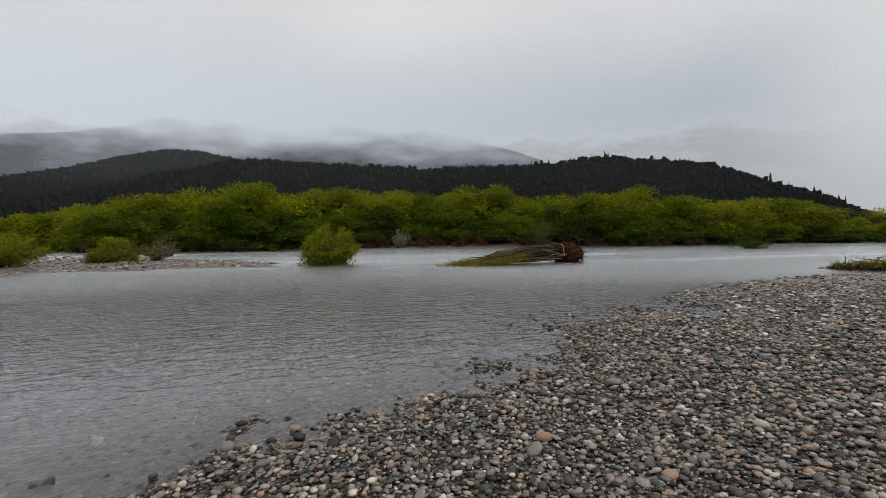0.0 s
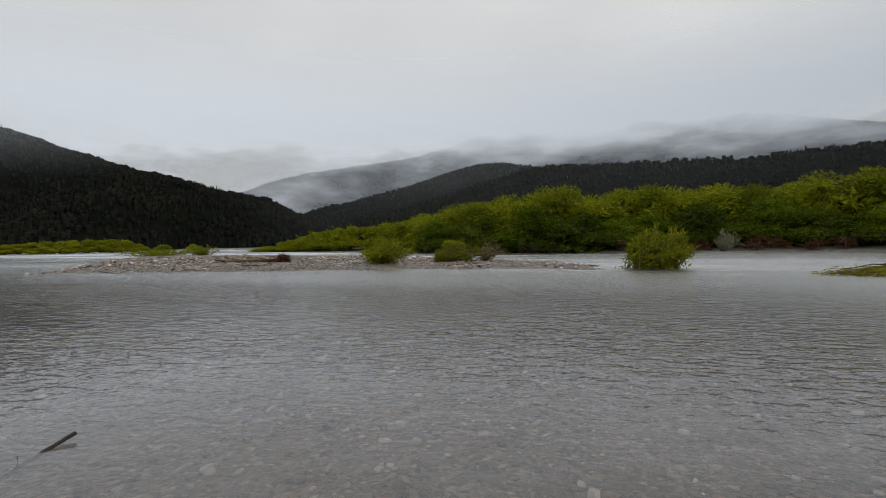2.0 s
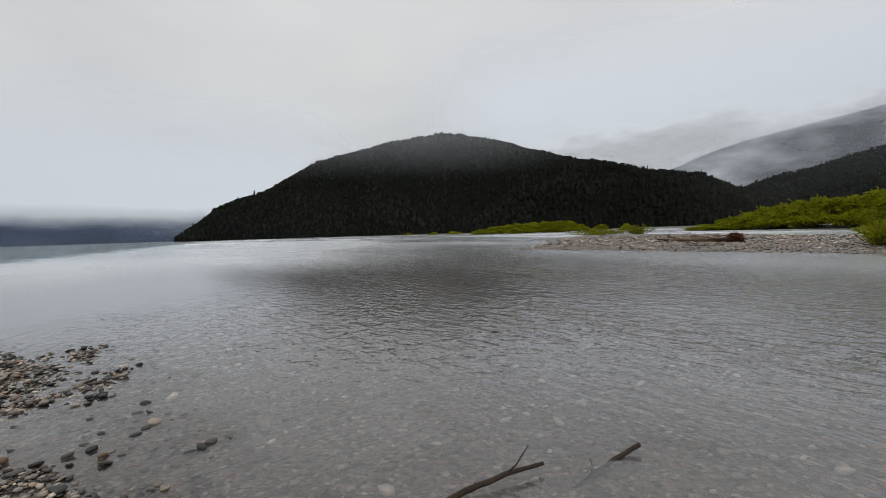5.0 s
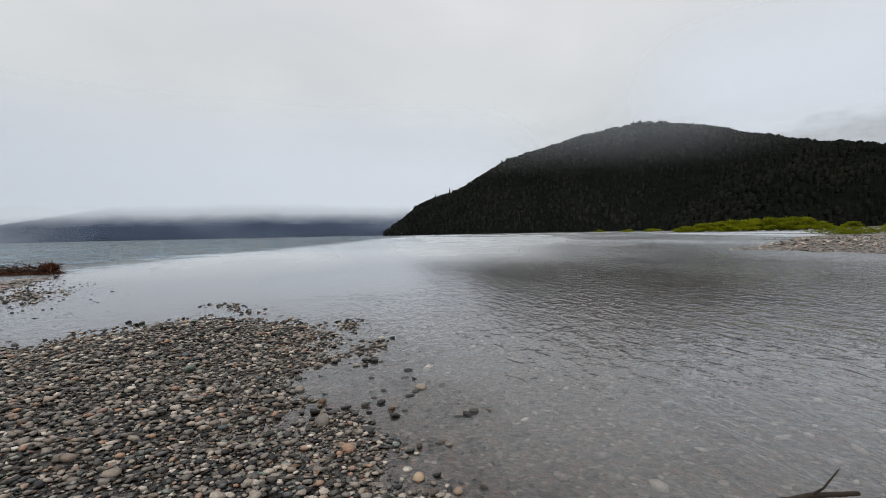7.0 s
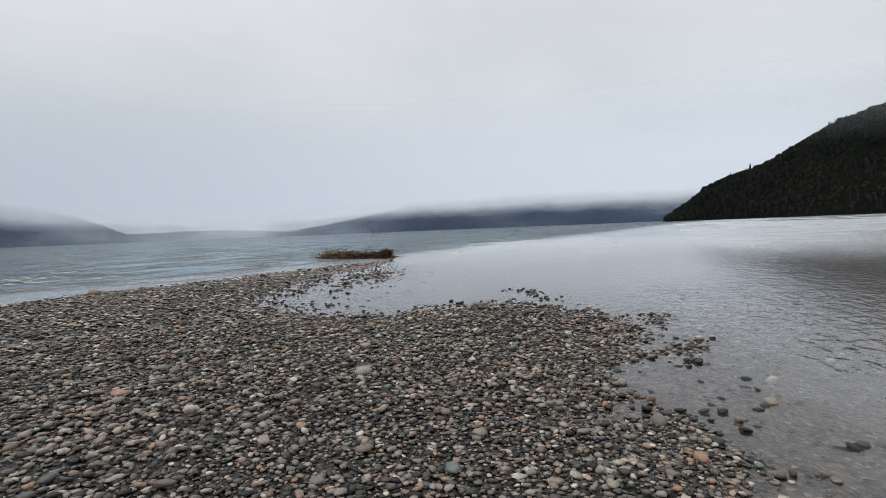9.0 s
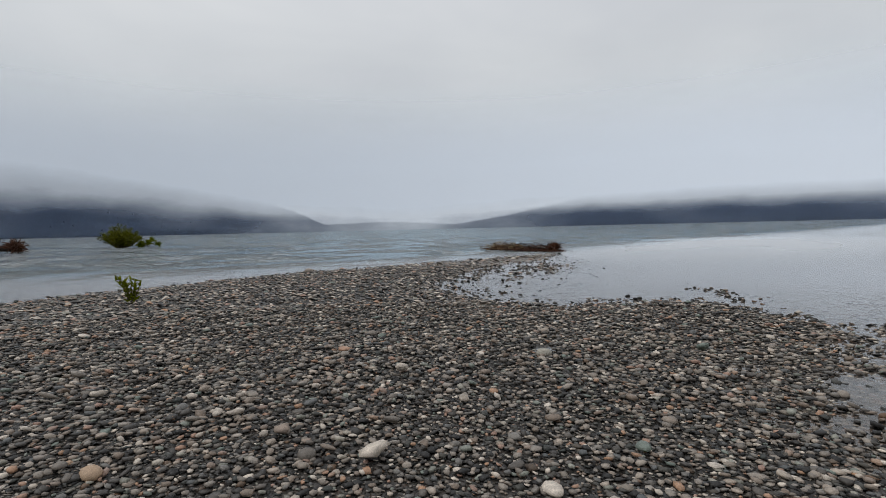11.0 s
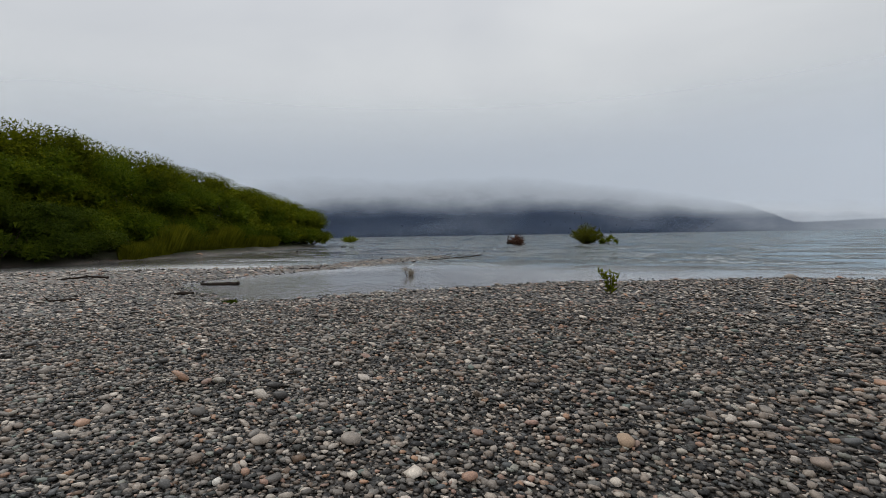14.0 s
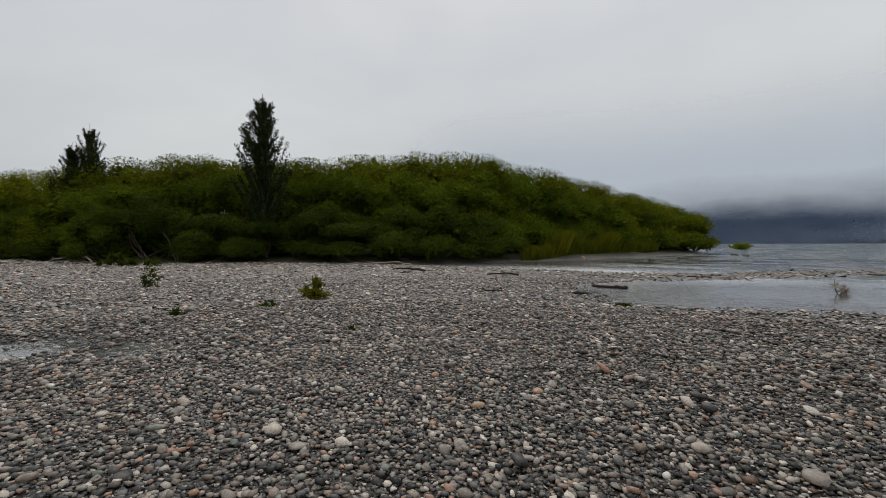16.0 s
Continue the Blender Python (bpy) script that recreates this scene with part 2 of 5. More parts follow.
def leaf_material(name, dark, mid, light, through_light=0.35, sheen=0.05):
    mat, add, join, out = material(name)
    thing, geo = add("ShaderNodeObjectInfo"), add("ShaderNodeNewGeometry")
    where = add("ShaderNodeTexCoord")
    clump = add("ShaderNodeTexNoise", Scale=0.9, Detail=2.0)
    join(where, "Object", clump, "Vector")
    total = add("ShaderNodeMath", operation="MULTIPLY_ADD")
    total.inputs[1].default_value = 0.45
    join(geo, "Random Per Island", total, 0)
    shift = add("ShaderNodeMath", operation="MULTIPLY_ADD")
    shift.inputs[1].default_value = 0.3
    join(thing, "Random", shift, 0)
    lift = add("ShaderNodeMath", operation="MULTIPLY_ADD")
    lift.inputs[1].default_value, lift.inputs[2].default_value = 0.9, -0.33
    join(clump, "Fac", lift, 0)
    join(lift, 0, shift, 2)
    join(shift, 0, total, 2)
    tone = ramp_node(add, [(0.0, dark), (0.5, mid), (1.0, light)])
    join(total, 0, tone, "Fac")
    skin = add("ShaderNodeBsdfPrincipled", Roughness=0.7)
    skin.inputs["Specular IOR Level"].default_value = sheen
    join(tone, "Color", skin, "Base Color")
    thin = add("ShaderNodeBsdfTranslucent")
    join(tone, "Color", thin, "Color")
    both = add("ShaderNodeMixShader", Fac=through_light)
    join(skin, 0, both, 1)
    join(thin, 0, both, 2)
    join(both, 0, out, "Surface")
    return mat


def forest_material():
    """Dark forest: every tree has a tone of its own, in stands of dark, olive and bare brown trees."""
    mat, add, join, out = material("hill_forest")
    geo, where = add("ShaderNodeNewGeometry"), add("ShaderNodeTexCoord")
    stand_of = add("ShaderNodeTexNoise", Scale=0.011, Detail=4.0, Roughness=0.6)
    join(where, "Object", stand_of, "Vector")
    total = add("ShaderNodeMath", operation="MULTIPLY_ADD")
    total.inputs[1].default_value = 0.30
    join(geo, "Random Per Island", total, 0)
    wide = add("ShaderNodeMapRange")
    for key, value in (("From Min", 0.3), ("From Max", 0.7), ("To Min", 0.0), ("To Max", 0.58)):
        wide.inputs[key].default_value = value
    join(stand_of, "Fac", wide, "Value")
    join(wide, "Result", total, 2)
    tone = ramp_node(add, [(0.0, (0.0075, 0.009, 0.0078)), (0.4, (0.0135, 0.0152, 0.0125)), (0.7, (0.021, 0.022, 0.0165)), (0.85, (0.029, 0.026, 0.020)), (1.0, (0.036, 0.038, 0.027))])
    join(total, 0, tone, "Fac")
    skin = add("ShaderNodeBsdfDiffuse")
    join(tone, "Color", skin, "Color")
    join(skin, 0, out, "Surface")
    return mat


def rough_material(name, one, two, scale, roughness=0.8, bump=0.3, depth=0.01):
    """A matt surface between two tones at two scales, with relief."""
    mat, add, join, out = material(name)
    where = add("ShaderNodeTexCoord")
    coarse = add("ShaderNodeTexNoise", Scale=scale, Detail=5.0)
    fine = add("ShaderNodeTexNoise", Scale=scale * 9, Detail=3.0)
    for tex in (coarse, fine):
        join(where, "Object", tex, "Vector")
    both = add("ShaderNodeMath", operation="MULTIPLY_ADD")
    both.inputs[1].default_value = 0.5
    join(fine, "Fac", both, 0)
    half = add("ShaderNodeMath", operation="MULTIPLY")
    half.inputs[1].default_value = 0.5
    join(coarse, "Fac", half, 0)
    join(half, 0, both, 2)
    tone = ramp_node(add, [(0.35, one), (0.65, two)])
    join(both, 0, tone, "Fac")
    relief = add("ShaderNodeBump", Strength=bump, Distance=depth)
    join(fine, "Fac", relief, "Height")
    skin = add("ShaderNodeBsdfPrincipled", Roughness=roughness)
    skin.inputs["Specular IOR Level"].default_value = 0.25 if roughness < 0.85 else 0.0
    join(tone, "Color", skin, "Base Color")
    join(relief, "Normal", skin, "Normal")
    join(skin, 0, out, "Surface")
    return mat


def mist_material(name, thin, haze, full=0.72, ragged=0.36):
    """Drifting low cloud and painted haze: matt, as dense as the sheet's own density and a slow noise say."""
    mat, add, join, out = material(name)
    dense = add("ShaderNodeAttribute", attribute_name="veil")
    where = add("ShaderNodeTexCoord")
    put = add("ShaderNodeMapping")
    put.inputs["Scale"].default_value = (1.0, 1.0, 2.6)
    join(where, "Object", put, "Vector")
    tex = add("ShaderNodeTexNoise", Scale=0.0038, Detail=5.0, Roughness=0.55)
    join(put, "Vector", tex, "Vector")
    # density above one half closes the veil, below it opens, and the noise frays it
    fray = add("ShaderNodeMath", operation="MULTIPLY_ADD")
    fray.inputs[1].default_value, fray.inputs[2].default_value = ragged, -ragged / 2
    join(tex, "Fac", fray, 0)
    body = add("ShaderNodeMath", operation="MULTIPLY")
    body.inputs[1].default_value, body.use_clamp = 2.2, True
    join(dense, "Fac", body, 0)
    loose = add("ShaderNodeMath", operation="MULTIPLY")
    join(fray, 0, loose, 0)
    join(body, 0, loose, 1)
    total = add("ShaderNodeMath", operation="ADD")
    join(loose, 0, total, 0)
    join(dense, "Fac", total, 1)
    total.use_clamp = True
    hold = add("ShaderNodeMath", operation="MULTIPLY")
    edge = add("ShaderNodeAttribute", attribute_name="edge")
    join(total, 0, hold, 0)
    join(edge, "Fac", hold, 1)
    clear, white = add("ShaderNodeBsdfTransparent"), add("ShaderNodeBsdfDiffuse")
    # distance haze put into the colour: thin parts blue and dim, dense cloud white
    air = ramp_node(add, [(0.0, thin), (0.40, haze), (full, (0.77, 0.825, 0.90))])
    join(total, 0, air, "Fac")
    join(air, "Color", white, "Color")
    both = add("ShaderNodeMixShader")
    join(hold, 0, both, "Fac")
    join(clear, 0, both, 1)
    join(white, 0, both, 2)
    join(both, 0, out, "Surface")
    return mat


STONE_MAT, GAP_SHADE_WET_STONE = stone_material("river_stone", STONE), stone_material("gap_shade_wet_stone", GAP_SHADE_WET)
RUST_STONE, CHALK_STONE, BED_STONE = stone_material("rust_stone", RUST), stone_material("chalky_stone", CHALK), stone_material("bed_stone", BED)
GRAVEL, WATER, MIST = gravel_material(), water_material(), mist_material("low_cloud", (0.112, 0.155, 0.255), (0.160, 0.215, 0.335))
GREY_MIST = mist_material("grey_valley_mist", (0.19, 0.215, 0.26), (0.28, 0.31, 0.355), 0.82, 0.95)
WISP = mist_material("thin_mist_haze", (0.60, 0.65, 0.70), (0.70, 0.75, 0.80))
WILLOW = leaf_material("willow_leaves", (0.034, 0.046, 0.003), (0.122, 0.146, 0.006), (0.255, 0.258, 0.012))
LIME = leaf_material("young_willow_leaves", (0.072, 0.094, 0.004), (0.186, 0.208, 0.008), (0.325, 0.322, 0.016))
# darkened copy of the willow leaves that paints shade low in the thickets
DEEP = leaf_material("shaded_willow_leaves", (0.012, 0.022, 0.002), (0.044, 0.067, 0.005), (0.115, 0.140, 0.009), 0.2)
YELLOW = leaf_material("yellow_leaves", (0.16, 0.15, 0.01), (0.34, 0.30, 0.02), (0.50, 0.43, 0.05))
GRASS = leaf_material("tall_grass", (0.045, 0.050, 0.003), (0.112, 0.118, 0.006), (0.205, 0.192, 0.014))
# a darker tone of the willow leaves
DARKER_WILLOW = leaf_material("darker_willow_leaves", (0.022, 0.034, 0.002), (0.082, 0.106, 0.005), (0.195, 0.205, 0.010), 0.25)
YELLOW_OLIVE = leaf_material("withered_leaves", (0.06, 0.06, 0.008), (0.20, 0.19, 0.022), (0.36, 0.32, 0.05), 0.25)
DRY_TWIG = leaf_material("brown_twigs", (0.018, 0.013, 0.008), (0.060, 0.042, 0.022), (0.130, 0.100, 0.055), 0.05)
NEAR_WILLOW = leaf_material("near_willow_leaves", (0.018, 0.032, 0.002), (0.070, 0.106, 0.004), (0.180, 0.210, 0.009), 0.3)
OLIVE = leaf_material("olive_willow_leaves", (0.027, 0.036, 0.002), (0.108, 0.128, 0.004), (0.245, 0.248, 0.010), 0.3)
PALE_LEAF = leaf_material("silvery_leaves", (0.12, 0.13, 0.08), (0.28, 0.29, 0.19), (0.45, 0.45, 0.33), 0.2)
POPLAR = leaf_material("poplar_leaves", (0.008, 0.013, 0.004), (0.022, 0.032, 0.008), (0.065, 0.080, 0.018), 0.15)
STRAW = leaf_material("dry_twigs", (0.13, 0.085, 0.04), (0.27, 0.195, 0.105), (0.42, 0.33, 0.20), 0.2)
FOREST = forest_material()
BARK = rough_material("willow_bark", (0.035, 0.026, 0.018), (0.110, 0.085, 0.062), 4.0)
DRIFT = rough_material("wet_driftwood", (0.010, 0.007, 0.005), (0.045, 0.029, 0.019), 6.0, 0.75)
REDWOOD = rough_material("rust_brown_roots", (0.028, 0.009, 0.004), (0.125, 0.046, 0.020), 5.0, 0.6)
CLOD = rough_material("root_clod", (0.014, 0.006, 0.003), (0.060, 0.024, 0.011), 4.0, 0.9)
PALEWOOD = rough_material("bleached_wood", (0.22, 0.18, 0.14), (0.42, 0.37, 0.30), 6.0, 0.7)
STALK = rough_material("dry_stalks", (0.10, 0.075, 0.04), (0.24, 0.19, 0.10), 6.0, 0.8)
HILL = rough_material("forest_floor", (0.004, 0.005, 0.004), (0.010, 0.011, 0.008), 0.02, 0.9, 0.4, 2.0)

# ---------------------------------------------------------------- mesh helpers


def mesh_of(name, verts, faces, mat, smooth=False):
    """A mesh from arrays; faces all of one size."""
    verts, faces = np.asarray(verts, np.float32).reshape(-1, 3), np.asarray(faces, np.int32)
    me = bpy.data.meshes.new(name)
    me.vertices.add(len(verts))
    me.vertices.foreach_set("co", verts.ravel())
    n = faces.shape[1]
    me.loops.add(faces.size)
    me.loops.foreach_set("vertex_index", faces.ravel())
    me.polygons.add(len(faces))
    me.polygons.foreach_set("loop_start", np.arange(0, faces.size, n, dtype=np.int32))
    me.polygons.foreach_set("use_smooth", np.full(len(faces), smooth))
    me.materials.append(mat)
    me.update(calc_edges=True)
    return me


def part(name, me, parent, label=""):
    ob = new(name, me)
    ob.parent = parent
    return tagged(ob, label)


def attribute(me, name, values):
    me.attributes.new(name, "FLOAT", "POINT").data.foreach_set("value", np.asarray(values, np.float32).ravel())


def tubes(ways, sides=6):
    """Tapered round limbs: each way is a list of (point, radius). Returns vertices and quads, tips closed to a point."""
    verts, faces = [], []
    for way in ways:
        pts = np.array([p for p, _ in way], float)
        turn = np.gradient(pts, axis=0)
        turn /= np.linalg.norm(turn, axis=1, keepdims=True) + 1e-9
        ref = np.array([0.31, 0.52, 0.79])
        a = np.cross(turn, ref)
        a /= np.linalg.norm(a, axis=1, keepdims=True) + 1e-9
        b = np.cross(turn, a)
        first = len(verts)
        for k, (p, r) in enumerate(way):
            for s in range(sides):
                w = 2 * math.pi * s / sides
                verts.append(pts[k] + r * (math.cos(w) * a[k] + math.sin(w) * b[k]))
        for k in range(len(way) - 1):
            for s in range(sides):
                s2 = (s + 1) % sides
                faces.append((first + k * sides + s, first + k * sides + s2, first + (k + 1) * sides + s2, first + (k + 1) * sides + s))
        for k in (0, len(way) - 1):
            ring = [first + k * sides + s for s in range(sides)]
            verts.append(pts[k] + turn[k] * (way[k][1] * (0.4 if k else -0.4)))
            for s in range(sides):
                faces.append((ring[s], ring[(s + 1) % sides], len(verts) - 1, len(verts) - 1))
    faces = [f for f in faces]
    return verts, faces


def tube_mesh(name, ways, mat, sides=6):
    verts, faces = tubes(ways, sides)
    me = bpy.data.meshes.new(name)
    me.from_pydata([tuple(v) for v in verts], [], [f[:3] if f[2] == f[3] else f for f in faces])
    me.materials.append(mat)
    me.polygons.foreach_set("use_smooth", np.ones(len(me.polygons), bool))
    me.update()
    return me


def bent(rng, start, end, r0, r1, steps=6, wobble=0.08):
    """A crooked limb from start to end."""
    start, end = np.array(start, float), np.array(end, float)
    length = np.linalg.norm(end - start)
    rows = []
    drift = rng.normal(0, wobble * length, 3)
    for k in range(steps + 1):
        f = k / steps
        p = start + (end - start) * f + drift * math.sin(math.pi * f) + rng.normal(0, wobble * length * 0.15, 3) * (0 < k < steps)
        rows.append((p, r0 + (r1 - r0) * f))
    return rows


def leaf_mesh(name, rng, centres, ways, length, width, mat, skin=None):
    """One blade a leaf spray: a pointed blade along its way, which lies flat on the skin whose normals are given."""
    n = len(centres)
    ways = ways / (np.linalg.norm(ways, axis=1, keepdims=True) + 1e-9)
    side = np.cross(ways, rng.normal(size=(n, 3)) if skin is None else skin + rng.normal(0, 0.35, (n, 3)))
    side /= np.linalg.norm(side, axis=1, keepdims=True) + 1e-9
    grow = rng.uniform(0.6, 1.4, (n, 1))
    tip, half = ways * length * grow, side * width * grow * 0.5
    verts = np.stack([centres - half, centres + half, centres + tip], 1).reshape(-1, 3)
    return mesh_of(name, verts, np.arange(3 * n).reshape(-1, 3), mat)


def crown_points(rng, n, width, high, lobes, low=0.05, flat=1.0, spread=0.34, skirts=0.36):
    """Places and outward ways of leaves over the lobes of a bushy crown that stands on the ground."""
    az, f = rng.uniform(0, 2 * math.pi, lobes), np.sqrt(rng.uniform(0, 1, lobes))
    up = rng.uniform(low, 1.0, lobes) ** 0.8
    skirt = np.arange(lobes) < lobes * skirts
    up, f = np.where(skirt, rng.uniform(0, 0.2, lobes), up), np.where(skirt, rng.uniform(0.75, 1.0, lobes), f)
    reach = np.sqrt(np.clip(1 - up**2.2, 0.0, 1)) * f
    centre = np.stack([np.cos(az) * reach * width * 0.40, np.sin(az) * reach * width * 0.40 * flat, (0.12 + up * 0.72) * high], 1)
    size = rng.uniform(0.65, 1.25, lobes) * spread * min(width, high) * 0.62
    pick = rng.choice(lobes, n, p=size**2 / (size**2).sum())
    way = rng.normal(size=(n, 3))
    way /= np.linalg.norm(way, axis=1, keepdims=True)
    way[:, 2] = np.where(way[:, 2] < -0.35, -way[:, 2], way[:, 2])
    r = size[pick] * rng.uniform(0.25, 1.0, n) ** 0.45
    places = centre[pick] + way * r[:, None] * np.array([1, 1, 0.85])
    places[:, 2] = np.abs(places[:, 2]) + 0.02
    out = way * 0.35 + rng.normal(0, 0.6, (n, 3)) + np.array([0, 0, 0.25])
    return places, out, centre, size, way


def bush(name, seed, width, high, lobes, leaves, leaf, mat, label, category, group="", stems=5, sprigs=0, flat=1.0, bark=None, spread=0.40, fill=2.6):
    """A many-stemmed willow, tree or shrub, built at the origin: stems, crown of leaf sprays, and loose sprigs that fray its outline."""
    rng = np.random.default_rng(seed)
    root = tagged(new(name), label, category, group)
    places, ways, centre, size, skin = crown_points(rng, leaves, width, high, lobes, 0.05, flat, spread)
    if sprigs:
        pick = rng.choice(lobes, sprigs)
        way = rng.normal(size=(sprigs, 3)) * np.array([0.6, 0.6, 0.3]) + np.array([0, 0, 0.8])
        way /= np.linalg.norm(way, axis=1, keepdims=True)
        tip = centre[pick] + way * (size[pick] * 0.9)[:, None]
        steps = np.linspace(0, 1, 7)
        more = (tip[:, None] + way[:, None] * (steps[None, :, None] * size[pick][:, None, None] * 0.42)).reshape(-1, 3)
        places = np.vstack([places, more])
        ways = np.vstack([ways, np.repeat(way, 7, 0) + rng.normal(0, 0.5, (len(more), 3))])
        skin = np.vstack([skin, rng.normal(size=more.shape)])
    # broad dense sprays deep inside close the crown
    inner = leaves // 5
    pick = rng.choice(lobes, inner)
    way = rng.normal(size=(inner, 3))
    way /= np.linalg.norm(way, axis=1, keepdims=True)
    deep = centre[pick] + way * (size[pick] * rng.uniform(0.1, 0.6, inner))[:, None]
    deep[:, 2] = np.abs(deep[:, 2])
    large = np.concatenate([np.ones(len(places)), np.full(inner, fill)])[:, None]
    places, ways, skin = np.vstack([places, deep]), np.vstack([ways, rng.normal(size=(inner, 3))]), np.vstack([skin, way])
    part("crown", leaf_mesh("crown", rng, places, ways, leaf[0] * large, leaf[1] * large, mat, skin), root)
    for k in range(stems):
        goal = centre[rng.integers(lobes)]
        foot = np.array([*rng.normal(0, 0.03 * width, 2), -0.05])
        way = bent(rng, foot, goal, 0.012 * high + 0.02, 0.006 * high + 0.004)
        part("stem", tube_mesh("stem", [way], bark or BARK, 5), root)
    return root


# ---------------------------------------------------------------- the lie of the land
MID = np.array([-2.5, 0.0])
BAR = [(-6.25, -1.0), (-5.4, -0.3), (-4.7, 0.7), (-3.8, 1.6), (-2.9, 2.2), (-2.4, 2.7), (-2.15, 3.25), (-1.95, 3.5), (-1.45, 3.7), (-1.3, 4.05), (-0.9, 4.4), (-0.25, 4.95),
       (0.2, 5.05), (0.65, 5.5), (1.5, 6.4), (1.75, 7.5), (1.5, 8.7), (2.5, 9.2), (4.3, 10.6), (4.8, 9.2), (5.5, 10.2), (4.9, 12.4), (7.0, 14.5), (11.7, 18.3), (16.8, 20.2),
       (20, 20), (30, 24), (62, 44), (110, 70), (120, 30), (60, 10), (44, -4), (33, -9), (27, -12.6), (23, -15.4), (20.2, -16.8), (18.4, -19.0), (17.5, -22), (17.6, -26), (17.0, -29.5), (15.6, -33),
       (14.2, -31), (13.9, -25.5), (13.6, -21), (13.9, -18.2), (14.6, -14), (14.4, -10.8), (12.2, -9.2),
       (8.4, -7.9), (7.0, -8.8), (6.3, -10.6), (4.5, -12.5), (2.4, -15.2), (-0.9, -17.3), (-4.4, -19.4), (-8.0, -20.1), (-11.0, -21.2), (-15.5, -22.4), (-19, -23.4),
       (-9.0, -12.9), (-7.8, -10.2), (-7.7, -8.8), (-8.5, -8.25), (-9.4, -8.1), (-11.1, -7.5), (-11.1, -5.7), (-10.3, -4.2), (-8.9, -3.35), (-7.8, -3.5), (-7.2, -2.7), (-6.9, -2.05), (-6.65, -1.55)]
ISLAND = [(-43, 10), (-30, 18.5), (-18, 26), (-11, 27.5), (-14, 33), (-24, 40), (-40, 46), (-75, 48), (-128, 53), (-95, 33), (-70, 22)]
NORTH = [(420, 260), (110, 115), (64, 88), (37, 80), (23, 77), (-17, 79), (-25, 69), (-40, 68), (-62, 82), (-95, 90), (-131, 85), (-330, 190), (-900, 300),
         (-1400, 1200), (0, 2600), (1500, 1500)]
EAST = [(120, 75), (62, 31), (43.5, 13.5), (40.5, 2.5), (35.8, -7.5), (36.5, -18), (42.5, -33), (57, -62), (64, -70), (100, -66), (500, -60), (600, 200)]


def inside_by(poly, x, y):
    """Distance to the outline, positive inside."""
    poly = np.array(poly, float)
    nearest, within = np.full(x.shape, 1e9), np.zeros(x.shape, bool)
    for (ax, ay), (bx, by) in zip(poly, np.roll(poly, -1, 0)):
        ex, ey = bx - ax, by - ay
        f = np.clip(((x - ax) * ex + (y - ay) * ey) / (ex * ex + ey * ey), 0, 1)
        nearest = np.minimum(nearest, np.hypot(x - ax - f * ex, y - ay - f * ey))
        cross = (ay > y) != (by > y)
        within ^= cross & (x < ex * (y - ay) / (ey if abs(ey) > 1e-9 else 1e-9) + ax)
    return np.where(within, nearest, -nearest)


def ripple(x, y, size, seed):
    """Slow, smooth unevenness, about -1 to 1."""
    rng, total = np.random.default_rng(seed), np.zeros_like(x)
    for k in range(7):
        way, wave, lag = rng.uniform(0, math.pi), size * rng.uniform(0.6, 1.7), rng.uniform(0, 6.3)
        total += np.sin((x * math.cos(way) + y * math.sin(way)) * 2 * math.pi / wave + lag)
    return total / 3.2


PUDDLES = ((6.6, 3.9, 0.95, 1.1), (6.0, 2.45, 0.8, 0.75), (-6.15, -5.35, 0.2, 0.13))


def puddled(x, y):
    """How far a place lies in one of the hollows that hold a puddle, 0 to 1."""
    deep = np.zeros_like(np.asarray(x, float))
    for px, py, rx, ry in PUDDLES:
        deep = np.maximum(deep, np.exp(-(((x - px) / rx) ** 2 + ((y - py) / ry) ** 2) ** 2))
    return deep


def on_spit(x, y):
    """How far a place lies on the low spit between lake and inlet, 0 to 1."""
    across = x - np.interp(y, [-34, -27.5, -21, -17, -11], [15.0, 15.7, 15.6, 17.0, 18.0])
    return np.exp(-((across / 4.0) ** 4)) * np.clip((-y - 9) / 5, 0, 1) * np.clip((y + 40) / 3, 0, 1)


